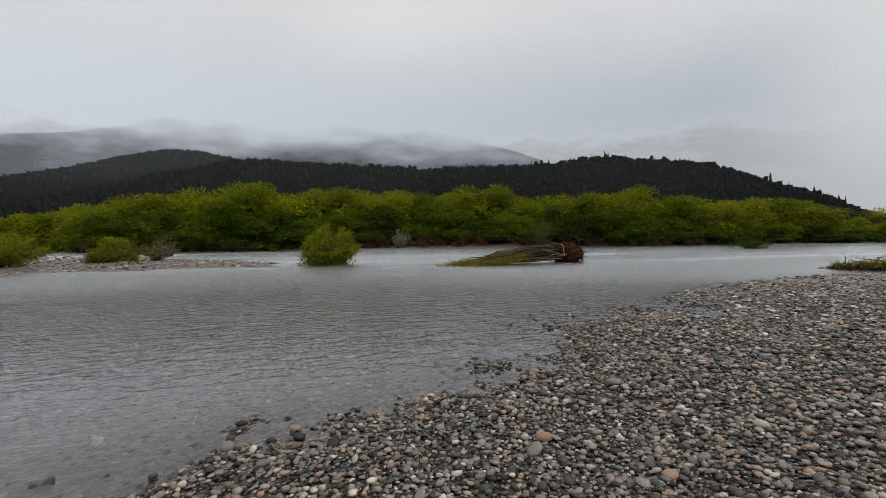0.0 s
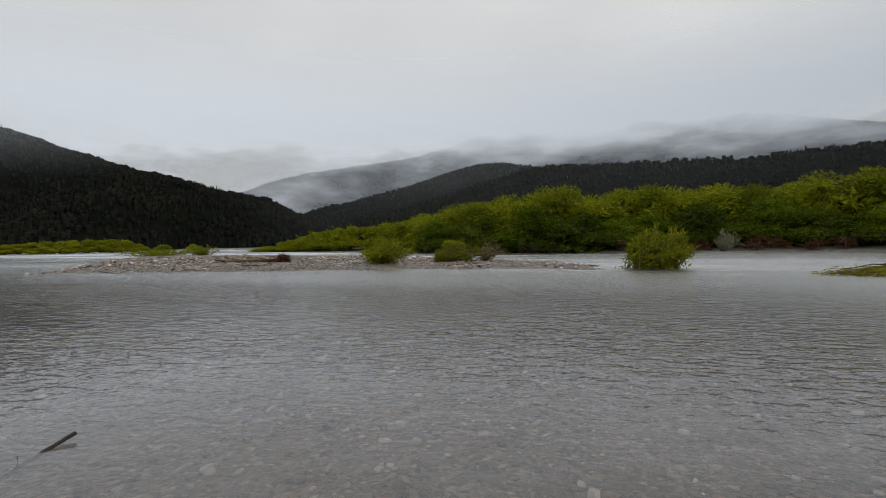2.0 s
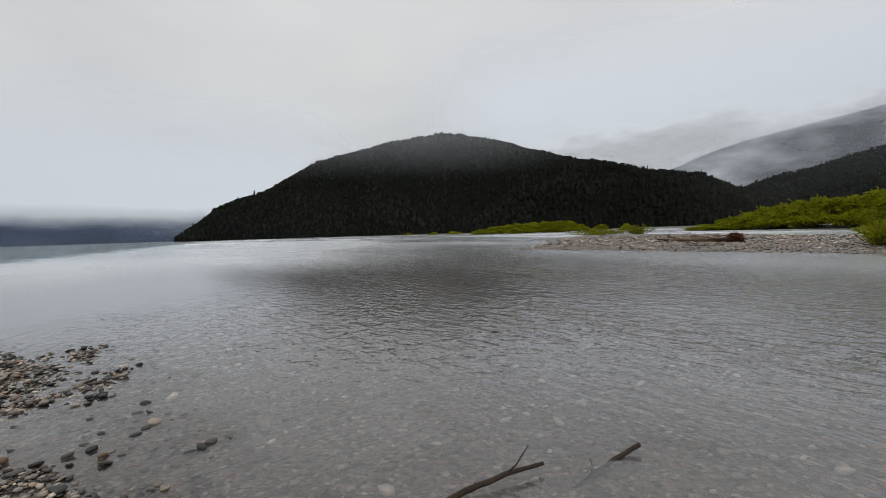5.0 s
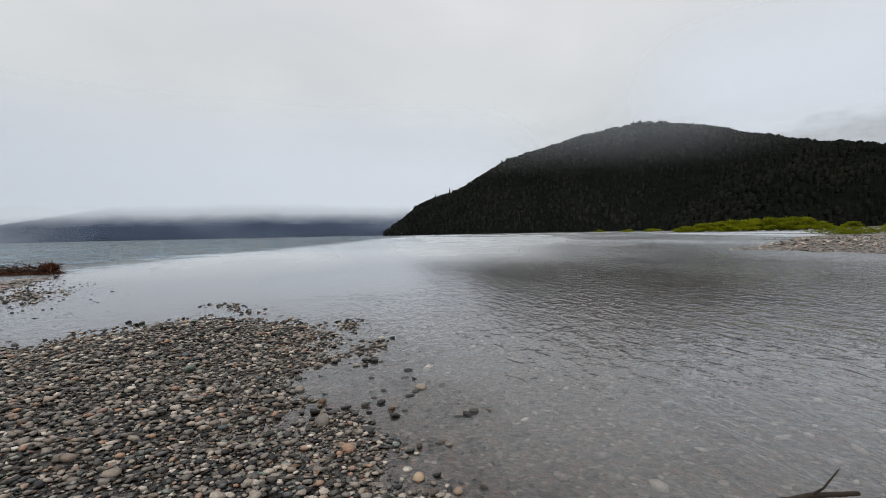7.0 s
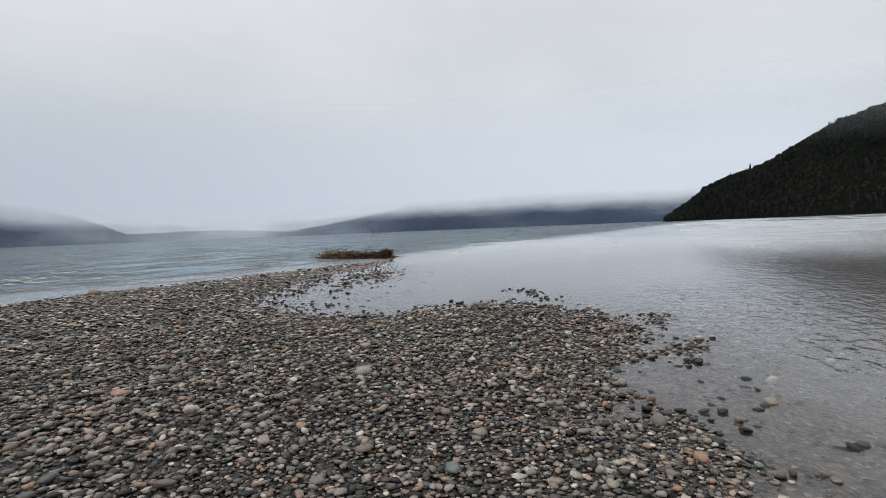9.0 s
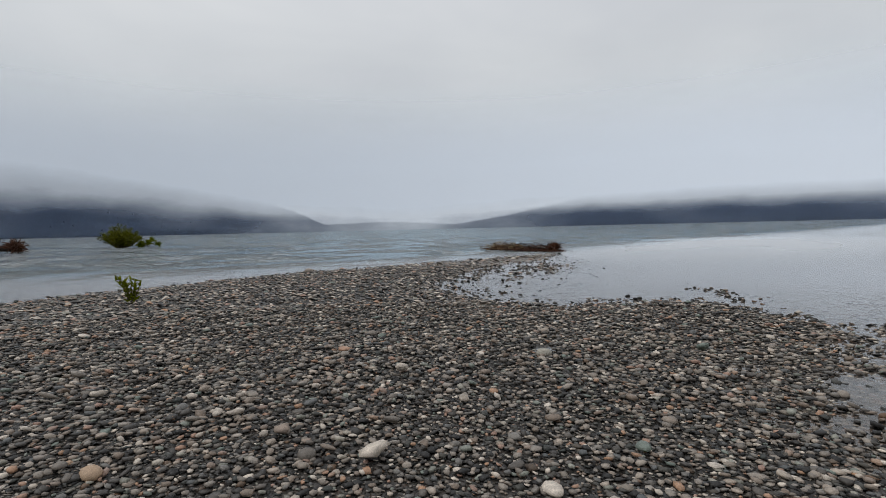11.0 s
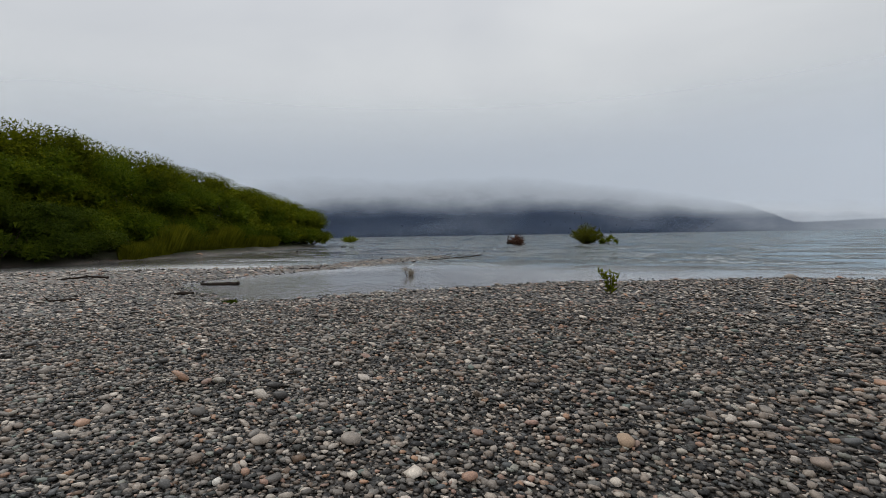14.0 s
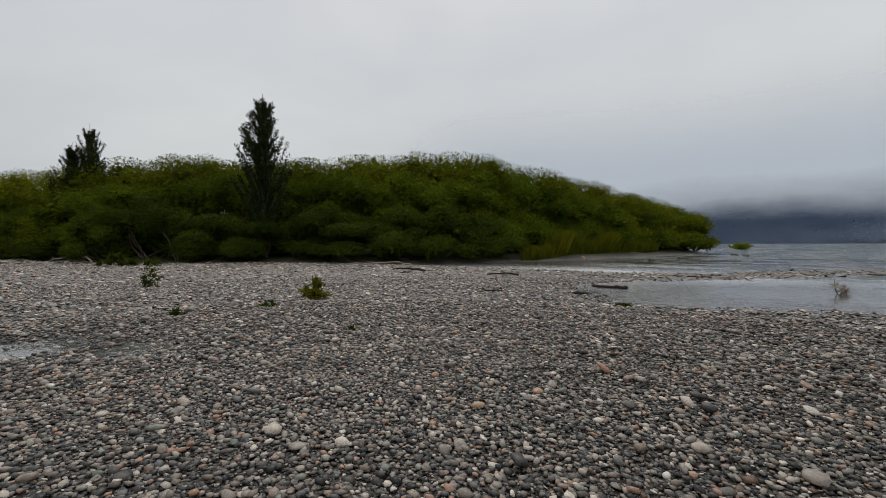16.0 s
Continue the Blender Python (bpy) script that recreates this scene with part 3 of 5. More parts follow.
def lie(x, y):
    """Height of the ground above the water."""
    x, y = np.asarray(x, float), np.asarray(y, float)
    d = inside_by(BAR, x, y) - 0.12 + 0.10 * ripple(x, y, 1.6, 3) + 0.08 * ripple(x, y, 0.6, 4)
    shore = -1.5 * (1 - np.exp(np.minimum(d, 0) / 26))
    z = np.where(d > 0, 0.13 * (1 - np.exp(-np.maximum(d, 0) / 4.0)), shore)
    z = z + np.where(d > -1.5, 0.014 * ripple(x, y, 1.1, 5), 0) * np.clip(d + 1.5, 0, 1)
    # waves wash over the spit
    z = np.where(z > 0, z * (1 - 0.55 * on_spit(x, y)), z)
    # puddles in the bar
    f = puddled(x, y)
    z = z * (1 - f) + 0.02 * f
    # the bar's lagoon side lies awash, with stones in patches
    u, v = (x + 10.7) * 0.643 + (y + 14.2) * 0.766, (y + 14.2) * 0.643 - (x + 10.7) * 0.766
    f = np.exp(-((u / 5.8) ** 4) - (v / 2.1) ** 4)
    z = z * (1 - 0.92 * f) + f * (0.028 * ripple(x, y, 0.9, 11) - 0.030)
    # shoals at the lagoon's edge, where stones stand out of the water
    for px, py, rx, ry, turn in ((-12.2, -7.6, 2.4, 0.8, 65), (-10.9, -4.2, 1.6, 0.7, 48), (-9.2, -2.9, 1.5, 0.8, 25), (-13.2, -16.2, 6.0, 2.2, 52), (1.5, 9.3, 1.3, 0.8, 60), (3.3, 10.6, 1.6, 0.8, 30),
                                 (0.2, 6.0, 0.9, 0.6, 40), (-1.9, 4.1, 0.8, 0.4, 50), (-7.6, -1.6, 0.9, 0.6, 30), (38.5, -38, 13, 1.3, -66)):
        c, s = math.cos(radians(turn)), math.sin(radians(turn))
        u, v = (x - px) * c + (y - py) * s, (y - py) * c - (x - px) * s
        f = np.exp(-((u / rx) ** 2) - (v / ry) ** 2)
        z = np.maximum(z, f * 0.074 - 0.082 + 0.013 * ripple(x, y, 0.9, 6))
    d = inside_by(ISLAND, x, y) + 0.6 * ripple(x, y, 4, 8)
    z = np.maximum(z, np.where(d > 0, 0.17 * (1 - np.exp(-np.maximum(d, 0) / 4)), -1.5 * (1 - np.exp(np.minimum(d, 0) / 15))))
    for poly, seed in ((NORTH, 9), (EAST, 10)):
        d = inside_by(poly, x, y) + 0.5 * ripple(x, y, 5, seed)
        z = np.maximum(z, np.where(d > 0, 0.9 * (1 - np.exp(-np.maximum(d, 0) / 2.5)), -1.5 * (1 - np.exp(np.minimum(d, 0) / 8))))
    return z


def level(x, y):
    return float(lie(np.array([x]), np.array([y]))[0])


def disc(rings, spokes, first, last):
    """A round sheet with rings that widen outwards."""
    r = first * (last / first) ** (np.arange(rings) / (rings - 1))
    r[0] = 0.0
    w = np.arange(spokes) * 2 * math.pi / spokes
    x, y = MID[0] + np.outer(r, np.cos(w)), MID[1] + np.outer(r, np.sin(w))
    a, b = np.meshgrid(np.arange(rings - 1), np.arange(spokes), indexing="ij")
    b2 = (b + 1) % spokes
    faces = np.stack([a * spokes + b, (a + 1) * spokes + b, (a + 1) * spokes + b2, a * spokes + b2], -1).reshape(-1, 4)
    return x.ravel(), y.ravel(), faces


gx, gy, faces = disc(250, 340, 0.25, 4700.0)
gz = lie(gx, gy)
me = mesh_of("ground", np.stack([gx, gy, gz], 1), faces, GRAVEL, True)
attribute(me, "soil", np.clip(np.maximum(inside_by(NORTH, gx, gy), inside_by(EAST, gx, gy)) / 0.6, 0, 1))
# painted shade of the gaps under loose stones; the wet spit is dark too
attribute(me, "bed_shade_wet", np.clip((gz - 0.002) / 0.015, 0, 1) * (0.55 + 0.33 * np.clip((24 - np.hypot(gx + 2, gy)) / 13 + on_spit(gx, gy), 0, 1)))
# pale silt has settled on the stones under water
attribute(me, "silt", 0.36 * np.clip(0.2 - gz / 0.03, 0, 1))
ground = tagged(new("ground", me), "grey river gravel bars and shallow stony river bed", "ground", kind="structure")

wx, wy, faces = disc(170, 260, 0.25, 4700.0)
me = mesh_of("water", np.stack([wx, wy, np.zeros_like(wx)], 1), faces, WATER, True)
gz_at = lie(wx, wy)
depth = np.maximum(-gz_at, 0)
attribute(me, "depth", np.clip(1 - np.exp(-((depth / 0.46) ** 1.25)), 0, 0.96))
# the lagoon behind the bar lies sheltered; the open lake to the south is choppy
u, v = (wx + 30) * 0.82 + (wy + 17) * 0.57, (wy + 17) * 0.82 - (wx + 30) * 0.57
lagoon = np.exp(-((u / 25) ** 4) - (v / 10.5) ** 4)
inlet = np.maximum(np.exp(-(((wx - 9) / 5) ** 2 + ((wy + 15) / 6) ** 2)), np.exp(-((((wx - 33) * 0.8 - (wy + 35) * 0.6) / 13) ** 2 + (((wy + 35) * 0.8 + (wx - 33) * 0.6) / 24) ** 2)))
attribute(me, "ruffle", np.clip(1 - 0.95 * lagoon - 0.93 * inlet, 0.04, 1) * (0.15 + 0.85 * np.exp(-np.hypot(wx + 2, wy) / 70)) * (0.30 + 0.85 * np.clip((np.hypot(wx + 2, wy) - 4) / 10, 0, 1)) * (0.25 + 0.75 * np.clip((-gz_at - 0.05) / 0.28, 0, 1)))
south = np.clip((-wy - 18 - 0.35 * np.maximum(-wx - 5, 0)) / 7, 0, 1) * np.clip(np.hypot(wx, wy) / 30, 0, 1)
open_lake = np.maximum(south, 0.12 * np.clip((np.hypot(wx, wy) - 25) / 30, 0, 1))
# still water in the lee of the near bank
lee = np.exp(-(((wx - 35) / 7) ** 2 + ((wy + 19) / 11) ** 2))
attribute(me, "lake", open_lake * (1 - lagoon) * (1 - 0.9 * inlet) * (1 - 0.8 * lee))
# long glassy ripples where the river meets the lagoon
calmer = np.exp(-((((wx + 19) / 17) ** 2 + ((wy - 1) / 14) ** 2))) + lee
# ripples too fine to be told apart far out
attribute(me, "blur", np.clip(np.log(np.hypot(wx + 2, wy) / 7 + 0.01) / 1.3, 0.05, 1) * (1 - 0.75 * inlet) * (1 - 0.82 * open_lake * (1 - lagoon)) * (1 - 0.7 * calmer))
water = tagged(new("water", me), "grey rippled river and lake water, clear at the shallow edge", "water", kind="structure")

for px, py, rx, ry in PUDDLES:
    a = np.linspace(0, 2 * math.pi, 40, endpoint=False)
    me = mesh_of("puddle", np.stack([px + 1.15 * rx * np.cos(a), py + 1.15 * ry * np.sin(a), np.full(40, 0.048)], 1), np.arange(40)[None], WATER, True)
    for key, value in (("depth", 0.15), ("ruffle", 0.06), ("lake", 0.0), ("blur", 0.05)):
        attribute(me, key, np.full(40, value))
    tagged(new("puddle", me), "shallow rain puddle among the stones", "puddle", kind="structure")

# ---------------------------------------------------------------- hills, forest and low cloud


def toward(az, far):
    """A place at an azimuth to the left of straight ahead, in degrees."""
    return MID[0] - far * np.sin(np.radians(az)), MID[1] + far * np.cos(np.radians(az))


def hill(name, label, profile, foot, crest, seed, trees, tall, spiky, back=1.5, relief=1.0):
    """A wooded ridge: its skyline falls and rises with the profile's (azimuth, degrees of height), its foot stands at the shore."""
    rng = np.random.default_rng(seed)
    az0, el0 = np.array(profile, float).T
    # round off the corners of the skyline
    fine_az = np.linspace(az0[0], az0[-1], 400)
    bell = np.exp(-((np.arange(-60, 61) * (fine_az[1] - fine_az[0]) / 1.1) ** 2))
    fine_el = np.convolve(np.pad(np.interp(fine_az, az0, el0), 60, "edge"), bell / bell.sum(), "valid")
    na, ns = 150, 34
    az, s = np.linspace(az0[0], az0[-1], na), np.linspace(0, back, ns)

    def rise(a, s):
        top = np.tan(np.radians(np.interp(a, fine_az, fine_el))) * crest
        x, y = toward(a, foot + (crest - foot) * s)
        lumps = 1 + relief * (0.13 * ripple(x, y, 260, seed) + 0.06 * ripple(x, y, 105, seed + 2)) * 1.7 * np.sin(np.clip(s, 0, 1) * math.pi) * (1 - np.clip(s, 0, 1)) + 0.006 * ripple(x, y, 60, seed + 1)
        return x, y, top * np.where(s <= 1, np.sin(np.clip(s, 0, 1) * math.pi / 2) ** 0.9, np.cos((np.maximum(s, 1) - 1) * 1.6)) * lumps - 1.0

    a, b = np.meshgrid(az, s, indexing="ij")
    x, y, z = rise(a, b)
    i, j = np.meshgrid(np.arange(na - 1), np.arange(ns - 1), indexing="ij")
    faces = np.stack([i * ns + j, i * ns + j + 1, (i + 1) * ns + j + 1, (i + 1) * ns + j], -1).reshape(-1, 4)
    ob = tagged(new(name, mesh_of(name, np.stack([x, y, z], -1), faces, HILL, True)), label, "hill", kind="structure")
    # trees: slim pointed conifers and rounder crowns, all in one mesh
    ta = rng.uniform(az0[0], az0[-1], trees)
    ts = np.where(rng.uniform(0, 1, trees) < 0.3, rng.uniform(0.93, 1.03, trees), rng.uniform(0.0, 1.0, trees))
    tx, ty, tz = rise(ta, ts)
    keep = tz > 0.4
    tx, ty, tz = tx[keep], ty[keep], tz[keep]
    n = len(tx)
    # conifers stand in groups, and a few old trees overtop the rest
    slim = rng.uniform(0, 1, n) < spiky * (1 + 1.2 * ripple(tx, ty, 120, seed + 3))
    h = tall * np.exp(rng.normal(0, 0.20, n)) * (1 + 0.08 * ripple(tx, ty, 70, seed + 4)) * np.where(slim, 1.15, 0.85) * np.where(rng.uniform(0, 1, n) < 0.04, 1.25, 1.0)
    w = np.where(slim, 0.36, 0.95) * h * rng.uniform(0.75, 1.25, n)
    turn, sides = rng.uniform(0, 6.3, n), 4
    levels = [(0.0, 1.0, 0.75), (0.35, 0.72, 1.05), (0.80, 0.30, 0.80)]
    verts = []
    for up, thin, fat in levels:
        for k in range(sides):
            r = w * np.where(slim, thin, fat) * 0.5 * rng.uniform(0.7, 1.3, n)
            w2 = turn + (k + up) * 2 * math.pi / sides
            verts.append(np.stack([tx + r * np.cos(w2), ty + r * np.sin(w2), tz - 1 + (up + rng.uniform(-0.06, 0.06, n)) * h], 1))
    verts.append(np.stack([tx + 0.08 * w * np.cos(turn), ty, tz - 1 + h * np.where(slim, 1.0, 0.93)], 1))
    per = len(verts)
    verts = np.stack(verts, 1).reshape(-1, 3)
    tri = []
    for lv in range(2):
        for k in range(sides):
            p, q = lv * sides + k, lv * sides + (k + 1) % sides
            tri += [(p, q, q + sides), (p, q + sides, p + sides)]
    tri += [(2 * sides + k, 2 * sides + (k + 1) % sides, 3 * sides) for k in range(sides)]
    faces = (np.arange(n)[:, None, None] * per + np.array(tri)).reshape(-1, 3)
    tagged(new("forest", mesh_of("forest", verts, faces, FOREST, True)), "dense dark green forest that covers the hillside", "forest", kind="stuff")
    return ob


hill("hill_cape", "dark wooded headland that falls steeply to the lake",
     [(50, 1.0), (56, 4.6), (63, 6.0), (66, 7.0), (70.9, 7.95), (74.9, 9.05), (78.9, 10.3), (82.2, 11.0), (85, 11.1), (88.1, 10.95), (91.3, 10.4), (94.4, 9.6), (97.9, 8.85), (100.2, 8.15), (103.6, 6.0),
      (105.7, 4.9), (107.7, 4.35), (110.6, 3.2), (112.9, 1.2), (114.6, 0.0)],
     820, 1150, 21, 10000, 8.0, 0.10)
hill("hill_spur", "black-green wooded spur with tall conifers on its crest",
     [(48, 0.3), (51.2, 2.2), (54, 3.4), (55.7, 4.3), (57.5, 5.2), (60, 5.6), (62, 5.8), (66.3, 6.7), (70, 7.2), (73, 6.6), (77, 4.4), (81, 1.8), (84, 0.2)],
     560, 780, 28, 3800, 7.5, 0.30)
hill("hill_north", "long dark ridge with pointed conifers along its crest",
     [(-45, 0.1), (-38.8, 1.4), (-37.1, 2.7), (-35.1, 3.4), (-32.9, 4.1), (-30.6, 4.9), (-28.2, 6.3), (-23.1, 7.3), (-17.4, 7.75), (-11.3, 7.85), (-4.8, 7.9), (-1, 7.8), (4.1, 7.4), (9.7, 7.65),
      (15.9, 8.05), (22.3, 8.4), (27, 8.15), (30.4, 7.1), (35.8, 5.5), (41.1, 4.1), (47, 2.6), (53, 1.0)],
     520, 1050, 22, 10000, 6.8, 0.22)
hill("hill_north_back", "hazy wooded ridge behind the long dark one",
     [(18, 5.0), (23, 8.1), (29, 9.1), (33.1, 9.1), (35.8, 8.5), (39.8, 7.1), (44.9, 5.7), (48.7, 4.7), (52.2, 4.0), (56, 2.5), (60, 0.5)],
     1120, 1400, 27, 4500, 7.5, 0.15)
hill("hill_valley", "misty forested mountain that rises into the cloud",
     [(-24, 2), (-15, 6), (-10, 8.0), (-7.9, 8.8), (-5.8, 9.6), (-1.1, 10.9), (4, 12.0), (9.7, 12.6), (20, 13), (33, 12.0), (40.2, 10.0), (47.4, 9.0), (52.8, 8.1), (56.5, 7.2), (60, 5.8), (66, 3)],
     1900, 2900, 23, 2500, 7, 0.1, 1.5, 0.25)
hill("hill_lake_east", "dark wooded lake shore under low cloud", [(171.6, 0.0), (173, 0.9), (176.5, 2.5), (184, 4.2), (192, 5.6), (207, 7.0), (224, 7.2), (233, 5), (246, 0)], 1900, 2600, 24, 900, 7, 0.3)
hill("hill_lake_west", "blue-grey wooded mountain across the lake", [(100, 0), (112, 3.0), (125, 3.6), (134, 4.4), (142, 3.2), (151, 1.4), (160, 0.1)], 2500, 3200, 25, 800, 7, 0.3)
hill("hill_lake_end", "faint distant hills at the end of the lake", [(155, 0.3), (160, 0.7), (166, 0.95), (171, 0.8), (176, 0.7)], 3900, 4300, 26, 300, 7, 0.3)


LEAN = 0.42


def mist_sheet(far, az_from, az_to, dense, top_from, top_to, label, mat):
    """A hanging veil of low cloud and haze: dense(el, az) is its density; it frays out towards its ends and its top."""
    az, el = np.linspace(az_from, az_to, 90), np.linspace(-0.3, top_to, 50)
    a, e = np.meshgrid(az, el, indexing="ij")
    # the veil leans back to face the sky and catch more of its light
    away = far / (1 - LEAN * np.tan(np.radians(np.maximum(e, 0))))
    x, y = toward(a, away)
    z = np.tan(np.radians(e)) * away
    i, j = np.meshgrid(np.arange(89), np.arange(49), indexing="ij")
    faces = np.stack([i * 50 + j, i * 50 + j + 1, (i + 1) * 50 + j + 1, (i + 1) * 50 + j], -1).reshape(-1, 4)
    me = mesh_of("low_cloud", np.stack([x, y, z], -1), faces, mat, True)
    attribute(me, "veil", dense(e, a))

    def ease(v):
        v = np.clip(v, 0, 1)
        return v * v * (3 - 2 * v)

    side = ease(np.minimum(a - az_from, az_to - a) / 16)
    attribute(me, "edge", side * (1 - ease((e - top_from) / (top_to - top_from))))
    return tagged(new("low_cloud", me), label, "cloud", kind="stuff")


mist_sheet(1500, -42, 92, lambda e, a: 0.43 + 0.07 * np.clip((a - 25) / 15, 0, 1) + 0.9 * np.clip((e - 8.4) / 6.5, 0, 1), 14, 25, "pale mist that hides the mountain tops, with painted grey haze", GREY_MIST)
mist_sheet(1800, 90, 262, lambda e, a: 0.40 + 0.27 * np.exp(-(((a - 164) / 13) ** 2)) + 0.80 * np.clip((e - 1.4 - 0.7 * np.clip((a - 182) / 15, 0, 1)) / (3.0 + 3.4 * np.clip((a - 178) / 22, 0, 1)), 0, 1), 7, 19, "pale low mist and painted blue haze over the lake shores", MIST)
mist_sheet(1110, 8, 72, lambda e, a: 0.008 + 0.04 * np.clip((e - 4) / 5, 0, 1), 11, 15, "sheet of painted thin haze in the side valley", WISP)
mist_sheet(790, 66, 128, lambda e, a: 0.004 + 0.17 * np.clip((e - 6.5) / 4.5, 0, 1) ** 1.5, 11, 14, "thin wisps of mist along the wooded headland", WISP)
mist_sheet(505, -60, 64, lambda e, a: 0.006 + 0.022 * np.clip(e / 8, 0, 1), 9, 13, "sheet of painted thin haze before the long ridge", WISP)

# ---------------------------------------------------------------- willows over the river
def spot(az, far, sink=0.0):
    x, y = toward(az, far)
    return float(x), float(y), max(level(float(x), float(y)), 0.0) - sink


def plant_row(masters, places, rng):
    """Copies of the masters at (azimuth, distance, width, height); the first place of each master takes the master itself."""
    for k, (az, far, wide, high) in enumerate(places):
        x, y, z = spot(az, far, 0.08)
        master, size = masters[k % len(masters)]
        m = pose(x, y, z, 0, 0, rng.uniform(0, 360)) @ Matrix.Diagonal((wide / size[0], wide / size[0], high / size[1], 1))
        if k < len(masters):
            master.matrix_basis = m
        else:
            ob = copy_thing(master, Matrix())
            ob.matrix_basis = m


def masters_of(count, seed, mat, width, high, lobes, leaves, leaf, label, group, sprigs=30, stems=5, fill=2.6):
    return [(bush("willow", seed + k, width, high, lobes, leaves, leaf, mat, label, "tree", group, stems, sprigs, fill=fill), (width, high)) for k in range(count)]


rng = np.random.default_rng(5)
NORTH_TOP = [(-60, 1.6), (-45, 1.7), (-38.3, 2.1), (-35.1, 2.95), (-32.9, 2.8), (-28.2, 3.4), (-23.1, 3.4), (-22.3, 4.7), (-16.2, 4.25), (-11.2, 3.9), (-6.1, 4.5), (-4.5, 5.4), (-2, 5.2),
             (-0.8, 4.6), (6, 4.75), (12.6, 5.1), (19, 4.75), (22.5, 5.5), (27.3, 5.35), (31.1, 4.5), (35.7, 4.4), (38.4, 3.5), (41.9, 2.5), (46, 1.9)]
NORTH_FAR = [(-60, 150), (-45, 125), (-37, 110), (-26, 88), (-17, 82), (8, 84), (13, 82), (18, 75), (21, 73), (31, 78), (36, 84), (46, 112)]


def north(az, extra):
    far = float(np.interp(az, *np.array(NORTH_FAR).T)) + extra
    return far, far * math.tan(radians(float(np.interp(az, *np.array(NORTH_TOP).T)))) * 1.05 + 1.4


front, behind = [], []
for az in np.arange(-44, 40, 2.9):
    far, high = north(az, 1.5)
    front.append((az + rng.uniform(-0.8, 0.8), far, rng.uniform(8.5, 11.5), high * rng.choice([0.42, 0.55, 0.68, 0.8])))
for az in np.arange(-58, 44, 3.1):
    far, high = north(az, 8.5)
    behind.append((az + rng.uniform(-0.8, 0.8), far + rng.uniform(-1, 2), rng.uniform(11, 14), high * rng.uniform(0.98, 1.04)))
plant_row(masters_of(2, 100, NEAR_WILLOW, 7, 7, 17, 6500, (0.25, 0.105), "bushy green willow on the far river bank", "willows along the far bank", 20, 7)
          + masters_of(2, 102, DEEP, 7, 7, 17, 6500, (0.25, 0.105), "green willow on the far river bank, darkened as in shade", "willows along the far bank", 20), front, rng)
back = []
for az in np.arange(-34, 40, 2.7):
    far, high = north(az, 17)
    back.append((az + rng.uniform(-0.8, 0.8), far + rng.uniform(-1, 2), rng.uniform(13, 15), high * rng.uniform(0.95, 0.99)))
plant_row(masters_of(2, 117, LIME, 9, 8, 20, 2200, (0.42, 0.20), "tall yellow-green willow deep in the thicket", "willows along the far bank", 0, 3), back, rng)
plant_row(masters_of(2, 110, LIME, 8, 8, 30, 4600, (0.32, 0.14), "tall yellow-green willow in the far thicket", "willows along the far bank", 0, 5)
          + masters_of(1, 114, WILLOW, 8, 8, 30, 4600, (0.32, 0.14), "tall green willow in the far thicket", "willows along the far bank", 0, 5), behind, rng)
low = []
for az in np.arange(-42, 42, 3.3):
    far, high = north(az, -0.6)
    low.append((az + rng.uniform(-1, 1), far, rng.uniform(7.5, 9.5), rng.uniform(1.3, 2.2)))
brush = [(bush("dead_brush", 140 + k, 8, 1.8, 18, 1300, (0.4, 0.09), mat, label, "shrub", "brush under the far willows", 4, 0), (8, 1.8))
         for k, (mat, label) in enumerate(((DRY_TWIG, "dark brown dead brush at the willows' foot"), (DEEP, "low green brush at the willows' foot, darkened as in shade"), (DRY_TWIG, "dark brown dead brush at the willows' foot")))]
plant_row(brush, low, rng)
slope = []
for az in np.arange(36, 57, 1.3):
    far = float(np.interp(az, [37, 46, 57], [112, 132, 152]))
    top = float(np.interp(az, [36, 40.2, 45, 50, 54.6, 57.5], [3.4, 2.8, 2.3, 2.0, 0.9, 0.0]))
    slope.append((az, far, rng.uniform(10, 13), far * math.tan(radians(top)) * rng.uniform(0.97, 1.03) + 1.3))
for az in np.arange(69.6, 81.6, 1.0):
    slope.append((az, 255, rng.uniform(12, 15), 255 * math.tan(radians(float(np.interp(az, [69, 71, 75, 79, 82], [0.45, 1.1, 1.0, 0.7, 0.1])))) + 1.3))
for az, far, wide, high in ((67.3, 240, 9, 3.5), (64.5, 230, 8, 3.2), (84, 420, 17, 2.6), (86.5, 430, 13, 2.4), (89.5, 500, 15, 2.6)):
    slope.append((az, far, wide, high))
plant_row(masters_of(3, 120, LIME, 9, 7, 20, 3000, (0.42, 0.19), "young yellow-green willow thicket by the river", "young willows downstream", 10), slope, rng)

# ---------------------------------------------------------------- willows on the near bank
EAST_TOP = [(222.5, 2.2), (224, 3.1), (226, 3.7), (234.4, 6.4), (244, 9.2), (250.7, 10.3), (257.4, 10.0), (270, 9.3), (280, 9.0), (287.6, 7.5), (294.5, 6.6), (304, 6)]
EAST_FAR = [(222.5, 92), (226, 82), (234.4, 62), (241, 50), (250, 42), (257, 40), (270, 44), (280, 46), (287, 51), (294.5, 66), (304, 90)]


def east(az, extra):
    far = float(np.interp(az, *np.array(EAST_FAR).T)) + extra
    return far, far * math.tan(radians(float(np.interp(az, *np.array(EAST_TOP).T)))) + 1.2


